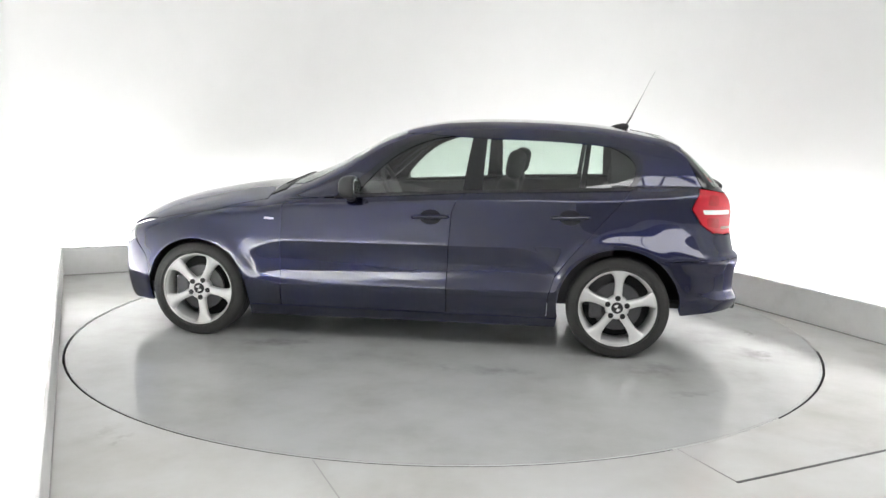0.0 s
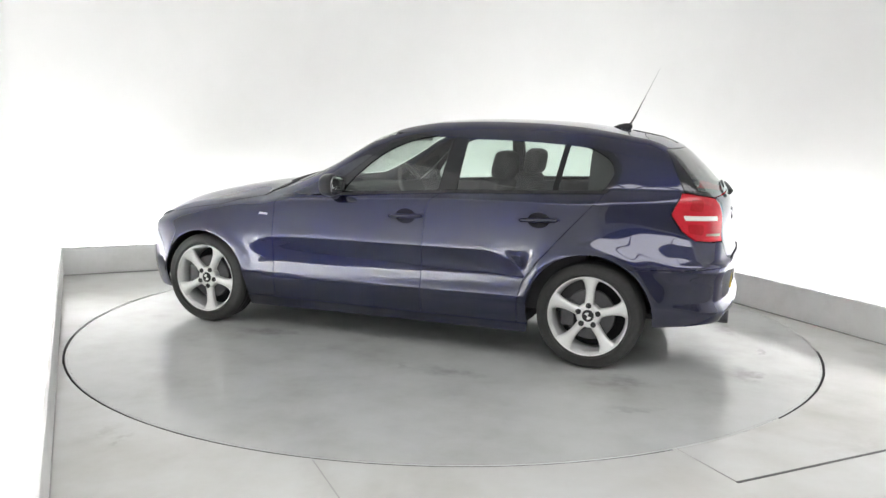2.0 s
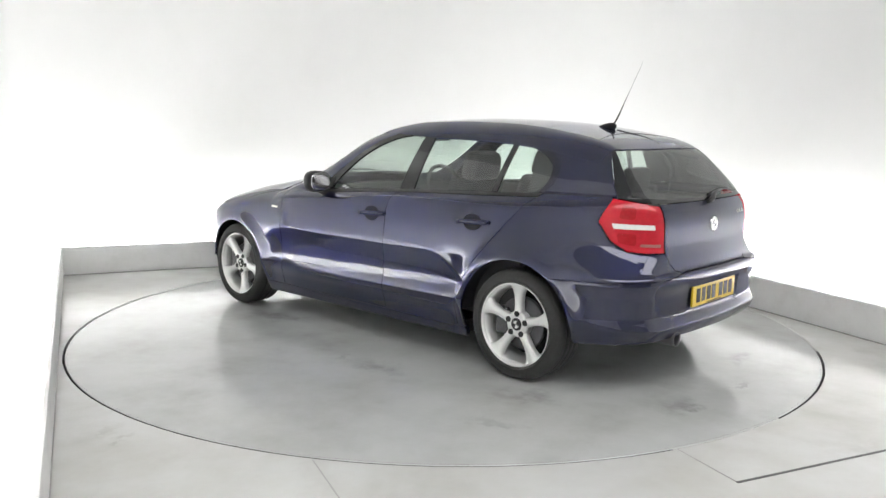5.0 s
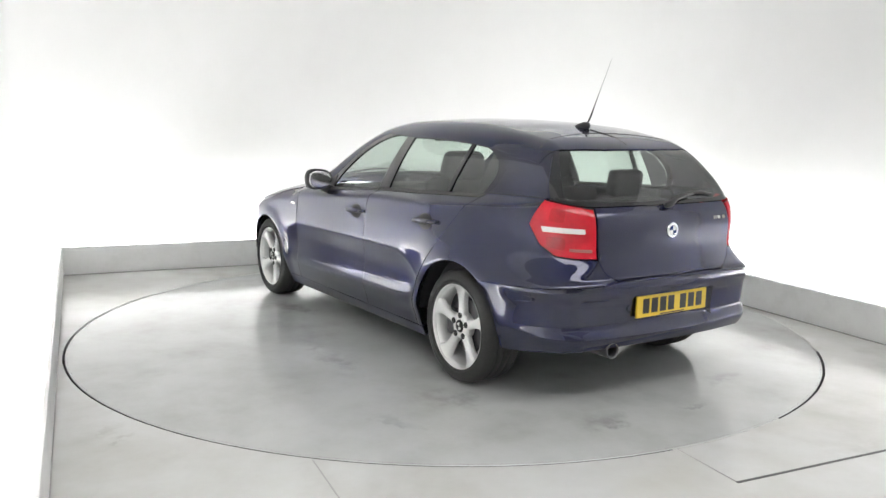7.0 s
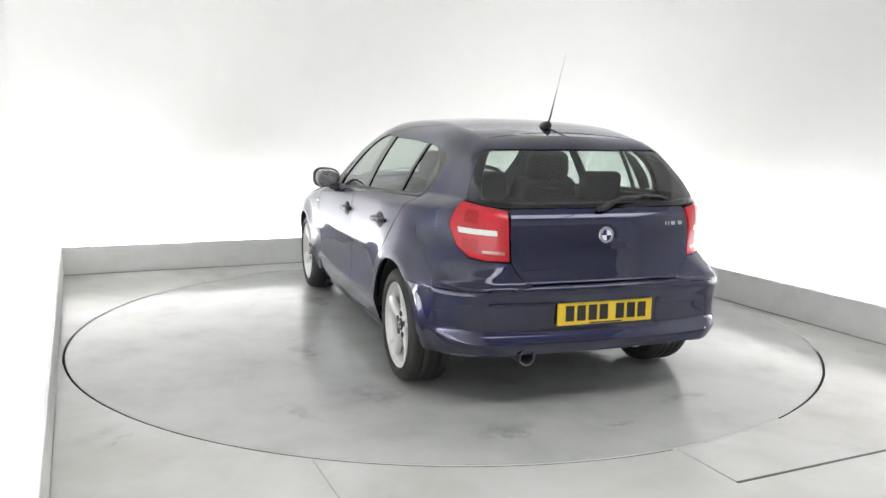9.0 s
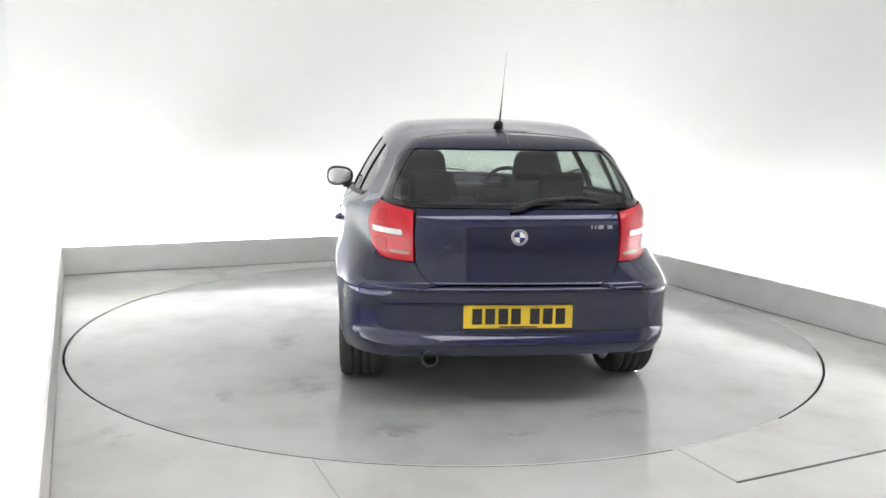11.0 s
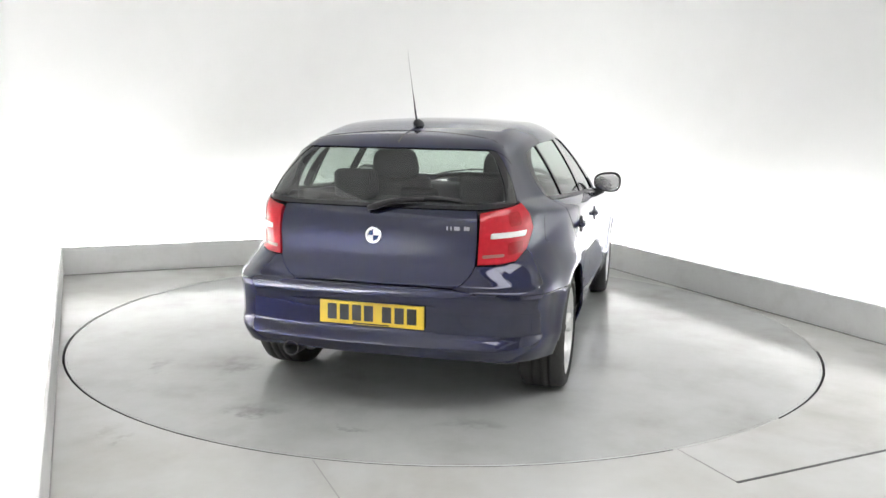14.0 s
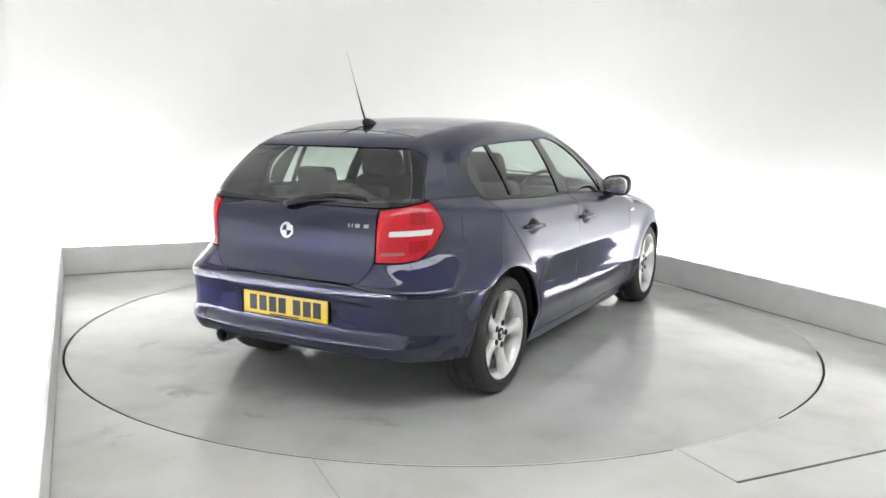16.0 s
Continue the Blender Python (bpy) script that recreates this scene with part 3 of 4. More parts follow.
# outlines in side view
SPLIT = [(-0.285, 0.225), (-0.300, 0.60), (-0.318, 0.86), (-0.345, 0.93), (-0.405, 0.975)]
DOOR_FRONT = [(0.775, 0.225), (0.768, 0.60), (0.755, 0.86), (0.735, 0.905)]
DOOR_BACK = [(-0.905, 0.225), (-0.912, 0.36), (-0.945, 0.485), (-1.04, 0.615), (-1.20, 0.80), (-1.385, 1.008)]
BELT_F = [(0.42, 0.920), (-0.405, 0.975)]
BELT_R = [(-0.405, 0.975), (-1.385, 1.008)]
GLASS_F = curve2([(0.275, 0.952), (0.225, 1.03), (0.10, 1.155), (-0.02, 1.235), (-0.16, 1.290), (-0.30, 1.313), (-0.415, 1.318)]) + [(-0.375, 0.985)]
GLASS_R = [(-0.495, 0.992), (-0.505, 1.316)] + curve2([(-0.66, 1.318), (-0.90, 1.312), (-1.12, 1.292), (-1.27, 1.258), (-1.37, 1.205), (-1.41, 1.15), (-1.405, 1.09), (-1.365, 1.025)]) + [(-1.33, 1.022)]
FRAME_F = curve2([(0.43, 0.926), (0.27, 1.055), (0.13, 1.175), (0.0, 1.262), (-0.15, 1.317), (-0.30, 1.342), (-0.455, 1.348)]) + [(-0.405, 0.977)]
FRAME_R = [(-0.405, 0.977), (-0.455, 1.348)] + curve2([(-0.66, 1.349), (-0.90, 1.343), (-1.13, 1.322), (-1.30, 1.284), (-1.41, 1.222), (-1.455, 1.15), (-1.44, 1.075), (-1.385, 1.010)])
RAIL = curve2([(0.735, 0.905), (0.42, 1.085), (0.12, 1.262), (-0.02, 1.322), (-0.20, 1.358), (-0.45, 1.374), (-0.90, 1.362), (-1.25, 1.330)])


def ring(outer, inner):
    """The band between two outlines, as four-sided pieces fanned round their middle."""
    c = np.mean(np.array(inner), 0)

    def cut(poly, a):
        d = np.array([math.cos(a), math.sin(a)])
        best = 0
        for i in range(len(poly)):
            p, q = np.array(poly[i - 1]) - c, np.array(poly[i]) - c
            e = q - p
            den = d[0] * e[1] - d[1] * e[0]
            if abs(den) < 1e-12:
                continue
            t = (p[0] * e[1] - p[1] * e[0]) / den
            k = (p[0] * d[1] - p[1] * d[0]) / den
            if t > 0 and -1e-9 <= k <= 1 + 1e-9:
                best = max(best, t)
        return tuple(c + d * best)
    angles = sorted({round(math.atan2(p[1] - c[1], p[0] - c[0]), 6) for p in list(outer) + list(inner)})
    rows = [(cut(outer, a), cut(inner, a)) for a in angles]
    return [[a[0], b[0], b[1], a[1]] for a, b in zip(rows, rows[1:] + rows[:1])]


def build_body():
    # inner structure seen through the shut lines
    for nm in (False, True):
        shell("inner_body", [side([(0.98, 0.20), (0.98, 0.86), (0.4, 0.90), (-0.4, 0.955), (-0.9, 0.97), (-0.9, 0.20)]),
                             side([(1.74, 0.60), (1.74, 0.70), (1.0, 0.82), (0.98, 0.60)] + arc(AXLE, 0.345, 160, 20)),
                             side([(-0.90, 0.30), (-0.90, 0.97), (-1.62, 0.97)] + [(-1.62, 0.62), (-1.54, 0.63)] + arc(-AXLE, 0.375, 115, 20) ),
                             [(1.62, 0.62), (1.62, 0.97), (2.10, 0.97), (2.10, 0.62)]],
              M_DARKIN, car, "black inner body structure", step=0.06, lift=-0.016, depth=0, mirror=nm)
    for mirror in (False, True):
        wing = DOOR_FRONT + curve2([(0.80, 0.908), (1.05, 0.872), (1.36, 0.812), (1.62, 0.752), (1.80, 0.70)], 4) + [(1.775, 0.60), (1.70, 0.52), (1.652, 0.40)] + arc(AXLE, ARCH[1], 16, 178) + [(0.985, 0.225)]
        w = shell("front_wing", [side(wing)], M_PAINT, car, mirror=mirror)
        d = shell("front_door", [side(DOOR_FRONT + [(0.60, 0.914)] + BELT_F + SPLIT[::-1][1:])], M_PAINT, car, mirror=mirror)
        shell("window_frame", ring(side(FRAME_F), side(GLASS_F)), M_GLOSS, d, "gloss black window frame", mirror=mirror, gap=0.0)
        shell("window_pane", [side(GLASS_F)], M_GLASS, d, "clear green-tinted glass", mirror=mirror, lift=-0.006, depth=0, gap=-0.006).visible_shadow = False
        r = shell("rear_door", [side(SPLIT + BELT_R[1:] + DOOR_BACK[::-1][1:])], M_PAINT, car, mirror=mirror)
        shell("window_frame", ring(side(FRAME_R), side(GLASS_R)), M_GLOSS, r, "gloss black window frame", mirror=mirror, gap=0.0)
        shell("window_pane", [side(GLASS_R)], M_GLASS, r, "clear green-tinted glass", mirror=mirror, lift=-0.006, depth=0, gap=-0.006).visible_shadow = False
        shell("window_divider", [side([(-1.075, 1.00), (-1.115, 1.315), (-1.150, 1.31), (-1.112, 1.00)])], M_GLOSS, r, mirror=mirror, lift=0.001)
        # waist strip along the window foot
        shell("waist_strip", [side([(0.42, 0.918), (-0.40, 0.973), (-0.40, 0.987), (0.40, 0.936)])], M_BLACK, d, mirror=mirror, lift=0.004, gap=0)
        shell("waist_strip", [side([(-0.41, 0.974), (-1.385, 1.008), (-1.395, 1.024), (-0.41, 0.988)])], M_BLACK, r, mirror=mirror, lift=0.004, gap=0)
        shell("roof_rail", [side(RAIL + [(-1.30, 1.284), (-1.13, 1.322), (-0.90, 1.343), (-0.66, 1.349), (-0.455, 1.348), (-0.30, 1.342), (-0.15, 1.317), (0.0, 1.262), (0.13, 1.175), (0.27, 1.055), (0.43, 0.926)])], M_PAINT, car, mirror=mirror)
        quarter = side(DOOR_BACK) + side([(-1.44, 1.075), (-1.455, 1.15), (-1.41, 1.222), (-1.30, 1.284), (-1.25, 1.332), (-1.45, 1.315), (-1.60, 1.296)]) \
            + [(1.85, 1.284), (1.890, 1.282), (1.905, 1.10), (1.928, 1.028)] + LIGHT_OUT[1:] + [(2.235, 0.70), (2.27, 0.662), (2.31, 0.640), (2.2, 0.622), (1.62, 0.603), (1.544, 0.60)] \
            + side(arc(-AXLE, ARCH[-1], 126, -12, 24)) + side([(-0.94, 0.226)])
        shell("quarter_panel", [quarter], M_PAINT, car, mirror=mirror)
        shell("sill", [side([(0.99, 0.15), (0.99, 0.225), (-0.905, 0.225), (-0.972, 0.226), (-0.962, 0.165)])], M_PAINT, car, mirror=mirror, depth=0.03)
        # tail lamp
        t = shell("tail_light", [LIGHT], M_RED, car, "red tail lamp with a clear band", mirror=mirror, lift=0.003, depth=0.03, step=0.02)
        shell("reversing_band", [round_poly([(1.900, 0.872), (2.145, 0.868), (2.140, 0.897), (1.885, 0.903)], 0.01)], M_CLEAR, t, "white clear band", mirror=mirror, lift=0.0055, depth=0.003)
        shell("lens_shade", [round_poly([(1.93, 0.925), (2.03, 0.918), (2.04, 0.985), (1.95, 0.992)], 0.02)], M_REDDARK, t, "deeper red inner lens", mirror=mirror, lift=0.0045, depth=0.002)
        shell("lens_shade", [round_poly([(1.93, 0.800), (2.04, 0.785), (2.04, 0.850), (1.92, 0.855)], 0.02)], M_REDDARK, t, "deeper red inner lens", mirror=mirror, lift=0.0045, depth=0.002)
        shell("lower_band", [round_poly([(2.06, 0.782), (2.182, 0.778), (2.182, 0.798), (2.06, 0.800)], 0.006)], M_AMBER, t, "dull clear band", mirror=mirror, lift=0.0055, depth=0.003)
        # head lamp, front corner of the bumper
        shell("headlight", [side([(1.812, 0.698), (1.792, 0.61), (1.86, 0.575), (1.96, 0.60), (1.955, 0.655), (1.90, 0.685)])], M_LAMP, car, "clear headlight", mirror=mirror, depth=0.03)
        shell("side_indicator", [round_poly(side([(0.875, 0.778), (0.805, 0.775), (0.800, 0.792), (0.865, 0.797)]), 0.006)], M_CLEAR, car, "clear side repeater", mirror=mirror, lift=0.004, depth=0.006)
        shell("front_bumper_end", [side([(1.652, 0.40), (1.70, 0.52), (1.792, 0.61), (1.86, 0.575), (1.96, 0.60), (1.99, 0.50), (1.99, 0.24), (1.90, 0.20), (1.66, 0.21)] + arc(AXLE, ARCH[1], -14, 16)[:-1])], M_PAINT, car, mirror=mirror)
    shell("front_bumper", [[(-0.55, 0.22), (0.55, 0.22), (0.55, 0.62), (-0.55, 0.62)]], M_PAINT, car, rays=front_rays)
    shell("bonnet", [[(0.885, -0.66), (0.885, 0.66), (1.2, 0.70), (1.6, 0.69), (1.85, 0.62), (1.94, 0.50), (1.98, 0.0), (1.94, -0.50), (1.85, -0.62), (1.6, -0.69), (1.2, -0.70)]], M_PAINT, car, rays=roof_rays, lift=0.003)
    shell("windscreen", [[(0.87, 0.0), (0.80, 0.50), (0.68, 0.60), (0.30, 0.575), (0.02, 0.53), (0.045, 0.0), (0.02, -0.53), (0.30, -0.575), (0.68, -0.60), (0.80, -0.50)]], M_GLASS, car, "clear windscreen", rays=roof_rays, depth=0, gap=-0.004).visible_shadow = False
    for sg in (1, -1):
        shell("screen_pillar", [[(0.90, 0.55 * sg), (0.90, 0.76 * sg), (0.60, 0.76 * sg), (0.36, 0.70 * sg), (0.12, 0.645 * sg), (0.0, 0.61 * sg), (0.0, 0.535 * sg), (0.30, 0.58 * sg), (0.68, 0.605 * sg), (0.80, 0.505 * sg)]], M_PAINT, car, rays=roof_rays, lift=-0.004, gap=0)
    shell("roof", [[(0.045, 0.0), (0.02, 0.54), (-0.2, 0.60), (-0.5, 0.63), (-1.0, 0.63), (-1.5, 0.618), (-1.66, 0.60), (-1.70, 0.42), (-1.725, 0.2), (-1.73, 0.0),
                    (-1.725, -0.2), (-1.70, -0.42), (-1.66, -0.60), (-1.5, -0.618), (-1.0, -0.63), (-0.5, -0.63), (-0.2, -0.60), (0.02, -0.54)]], M_PAINT, car, rays=roof_rays, lift=0.002)
    shell("cowl", [[(0.885, -0.62), (0.87, 0.0), (0.885, 0.62), (0.80, 0.60), (0.80, 0.5), (0.86, 0.0), (0.80, -0.5), (0.80, -0.60)]], M_BLACK, car, "black plastic scuttle", rays=roof_rays, lift=0.003)
    # tail
    gate = [(2.21, 0.995), (2.205, 0.86), (2.212, 0.745), (2.235, 0.70), (2.27, 0.662), (2.31, 0.641), (2.45, 0.645)]
    g = shell("tailgate", [both(gate)], M_PAINT, car, lift=0.001)
    shell("tailgate_frame", ring(both([(2.50, 1.306), (2.30, 1.303), (2.12, 1.293), (2.048, 1.288), (1.894, 1.281), (1.909, 1.10), (1.932, 1.027), (2.068, 1.008), (2.21, 0.998)]), both([(2.50, 1.287), (2.32, 1.284), (2.14, 1.272), (2.000, 1.262), (2.010, 1.12), (2.030, 1.036), (2.30, 1.014)])), M_GLOSS, g, "black glass surround", gap=0)
    shell("rear_window", [both([(2.50, 1.287), (2.32, 1.284), (2.14, 1.272), (2.000, 1.262), (2.010, 1.12), (2.030, 1.036), (2.30, 1.014)])], M_REARGLASS, g, "tinted rear window", lift=-0.003, depth=0, gap=-0.004).visible_shadow = False
    bump = side(arc(-AXLE, ARCH[-1], 126, 182)) + [(1.70, 0.275), (1.85, 0.283), (2.2, 0.305), (MID_U - 0.2, 0.308)]
    bump = [(2.45, 0.644), (2.31, 0.640), (2.2, 0.622), (1.62, 0.603)] + bump

    def plate_well(p):
        a = np.clip((0.312 - np.abs(p[:, 1])) / 0.008, 0, 1) * np.clip((p[:, 2] - 0.408) / 0.008, 0, 1) * np.clip((0.556 - p[:, 2]) / 0.008, 0, 1)
        return -0.020 * a * (p[:, 0] < -1.9)
    shell("rear_bumper", [[(MID_U - 0.0, 0.644)] + bump + [(2 * MID_U - u, z) for u, z in bump[::-1]]], M_PAINT, car, step=0.0125, shape=plate_well, depth=0.03)


LIGHT = curve2([(1.800, 0.905), (1.835, 0.960), (1.895, 1.024)], 3) + [(1.96, 1.017), (2.10, 1.000), (2.196, 0.985), (2.200, 0.86), (2.205, 0.748), (2.09, 0.748), (1.985, 0.758), (1.885, 0.810)]
LIGHT_OUT = [(1.96, 1.020), (1.895, 1.027)] + curve2([(1.895, 1.027), (1.832, 0.962), (1.796, 0.905)], 3)[1:] + [(1.882, 0.807), (1.985, 0.755), (2.09, 0.745), (2.212, 0.745)]
M_RED = material("red_lens", (0.50, 0.012, 0.024), 0.16, coat=0.5, spec=0.3, grain=0.15, scale=45)
M_STEEL = material("exhaust_steel", (0.45, 0.44, 0.43), 0.25, metal=1.0, grain=0.15, scale=80)
M_REDDARK = material("deep_red_lens", (0.37, 0.007, 0.014), 0.2, coat=0.5, spec=0.3, grain=0.25, scale=60)
M_CLEAR = material("clear_lens", (0.80, 0.78, 0.76), 0.15, coat=1.0, grain=0.12, scale=60)
M_AMBER = material("dull_lens", (0.34, 0.13, 0.12), 0.2, coat=1.0, grain=0.2, scale=80)
M_LAMP = material("headlight_lens", (0.42, 0.44, 0.47), 0.10, metal=0.4, coat=1.0, grain=0.2, scale=30)
build_body()


# ---- wheels ----
def build_wheel(m, turn):
    wheel = new("wheel")
    wheel.parent = car
    wheel.matrix_local = m
    R = WHEEL_R
    bm = bmesh.new()
    prof = [(0.226, -0.10), (0.236, -0.112), (0.262, -0.117), (0.285, -0.112), (0.300, -0.098), (R - 0.002, -0.08)]
    prof += [(R, -0.06), (R, -0.048), (R - 0.008, -0.046), (R - 0.008, -0.038), (R, -0.036), (R, -0.006), (R - 0.008, -0.004), (R - 0.008, 0.004), (R, 0.006), (R, 0.036), (R - 0.008, 0.038), (R - 0.008, 0.046), (R, 0.048), (R, 0.06)]
    prof += [(R - 0.002, 0.08), (0.300, 0.098), (0.285, 0.112), (0.262, 0.117), (0.250, 0.1155), (0.249, 0.118), (0.244, 0.118), (0.243, 0.1145), (0.236, 0.112), (0.226, 0.10)]
    lathe(bm, prof, 96, closed=True)
    bmesh.ops.recalc_face_normals(bm, faces=bm.faces)
    part("tyre", bm, M_RUBBER, wheel, "black road tyre", smooth=True)
    bm = bmesh.new()
    lathe(bm, [(0.232, 0.108), (0.234, 0.104), (0.228, 0.094), (0.219, 0.088), (0.212, 0.070), (0.205, 0.02), (0.205, -0.10), (0.232, -0.11), (0.232, -0.10), (0.212, -0.09), (0.212, 0.0), (0.222, 0.09), (0.226, 0.106)], 96, closed=True)
    bmesh.ops.recalc_face_normals(bm, faces=bm.faces)
    rim = part("rim", bm, M_ALLOY, wheel, "silver five-spoke alloy rim", smooth=True)
    for k in range(5):
        bm = bmesh.new()
        a = math.radians(turn + 72 * k)
        rows = []
        for r, hw, y in ((0.030, 0.022, 0.078), (0.062, 0.027, 0.080), (0.095, 0.024, 0.081), (0.13, 0.0235, 0.083), (0.165, 0.028, 0.087), (0.19, 0.036, 0.091), (0.21, 0.047, 0.094), (0.224, 0.060, 0.096)):
            row = []
            for s, dy in ((-1, -0.034), (-1, -0.010), (-0.82, 0.0), (-0.4, 0.0035), (0, 0.0045), (0.4, 0.0035), (0.82, 0.0), (1, -0.010), (1, -0.034)):
                rr = math.sqrt(max(r * r - (hw * s) ** 2, 0)) if r > 0.2 else r
                x, z = hw * s, rr
                row.append(bm.verts.new((x * math.cos(a - math.pi / 2) - z * math.sin(a - math.pi / 2), y + dy, x * math.sin(a - math.pi / 2) + z * math.cos(a - math.pi / 2))))
            rows.append(row)
        for p, q in zip(rows, rows[1:]):
            for i in range(len(p) - 1):
                bm.faces.new((p[i], p[i + 1], q[i + 1], q[i]))
        bmesh.ops.recalc_face_normals(bm, faces=bm.faces)
        part("spoke", bm, M_ALLOY, rim, smooth=True)
    bm = bmesh.new()
    lathe(bm, [(0.0005, 0.083), (0.058, 0.083), (0.068, 0.079), (0.073, 0.070), (0.073, 0.03), (0.0005, 0.03)], 40)
    bmesh.ops.recalc_face_normals(bm, faces=bm.faces)
    part("hub", bm, M_ALLOY, wheel, smooth=False)
    # raised black discs stand for the bolts and the shade in their recesses
    for k in range(5):
        bm = bmesh.new()
        a = math.radians(turn + 72 * k)
        lathe(bm, [(0.0005, 0.0885), (0.0135, 0.0885), (0.0165, 0.087), (0.0165, 0.07)], 12, pose(0.060 * math.cos(a), 0, 0.060 * math.sin(a)))
        part("wheel_bolt", bm, M_BLACK, wheel, "dark wheel bolt with the shade of its recess in its colour")
    bm = bmesh.new()
    lathe(bm, [(0.0005, 0.088), (0.026, 0.088), (0.033, 0.0865), (0.035, 0.083)], 32)
    cap = part("centre_cap", bm, M_BLACK, wheel, "round centre cap", smooth=True)
    bm = bmesh.new()
    for q in (0, 2):
        vs = [bm.verts.new((0, 0.0892, 0))] + [bm.verts.new((0.021 * math.cos(math.radians(90 * q + 11.25 * i + 20)), 0.0888, 0.021 * math.sin(math.radians(90 * q + 11.25 * i + 20)))) for i in range(9)]
        bm.faces.new(vs)
    part("cap_quarters", bm, M_WHITE, cap, "pale quarters")
    bm = bmesh.new()
    lathe(bm, [(0.06, 0.035), (0.145, 0.035), (0.148, 0.032), (0.148, 0.012), (0.06, 0.012)], 48)
    bmesh.ops.recalc_face_normals(bm, faces=bm.faces)
    part("brake_disc", bm, M_DARKMETAL, wheel, "grey steel brake disc")
    bm = bmesh.new()
    lathe(bm, [(0.207, -0.06), (0.0005, -0.06)], 32)
    part("backing_plate", bm, M_DARKIN, wheel)
    bm = bmesh.new()
    box(bm, 0.085, 0.165, -0.01, 0.058, -0.075, 0.075, 0.012)
    part("brake_caliper", bm, M_DARKMETAL, wheel)
    return wheel


FACE = 0.735
build_wheel(pose(-AXLE, FACE, WHEEL_Z), 92)
build_wheel(pose(AXLE, FACE + 0.01, WHEEL_Z), 118)
build_wheel(pose(-AXLE, -FACE, WHEEL_Z, 0, 0, 180), 110)
build_wheel(pose(AXLE, -FACE - 0.01, WHEEL_Z, 0, 0, 180), 80)


def build_under():
    for sx in (1, -1):
        for sy in (1, -1):
            bm = bmesh.new()
            n = 28
            rows = []
            for i in range(n + 1):
                a = math.radians(4 + 172 * i / n)
                r = ARCH[sx] + 0.018
                rows.append([bm.verts.new((sx * AXLE + r * math.cos(a), sy * y, WHEEL_Z + r * math.sin(a))) for y in (0.50, 0.838)])
            for p, q in zip(rows, rows[1:]):
                bm.faces.new((p[0], p[1], q[1], q[0]))
            vs = [p[0] for p in rows]
            bm.faces.new(vs)
            part("wheel_arch_liner", bm, M_DARKIN, car, "black wheel arch liner", smooth=True)
    bm = bmesh.new()
    box(bm, -0.90, 0.92, -0.76, 0.76, 0.165, 0.24, 0.02)
    box(bm, 0.9, 1.85, -0.50, 0.50, 0.19, 0.28, 0.02)
    box(bm, -1.86, -0.85, -0.50, 0.50, 0.25, 0.34, 0.02)
    part("underbody", bm, M_DARKIN, car, "black underbody")
    bm = bmesh.new()
    lathe(bm, [(0.034, 0.006), (0.036, 0.0), (0.039, 0.0), (0.040, 0.006), (0.040, 0.20), (0.034, 0.20), (0.034, 0.006)], 32, pose(-2.076, 0.415, 0.296, 0, 0, -90))
    lathe(bm, [(0.0005, 0.12), (0.034, 0.12)], 32, pose(-2.076, 0.415, 0.296, 0, 0, -90))
    bmesh.ops.recalc_face_normals(bm, faces=bm.faces)
    part("exhaust", bm, M_DARKMETAL, car, "round steel exhaust tip", smooth=True)


build_under()


# ---- fittings ----
def on_body(o, d, reach=1.4):
    p = meet(np.array([o], float), np.array([d], float), reach)
    return Vector(p[0]), Vector(outward(p)[0])


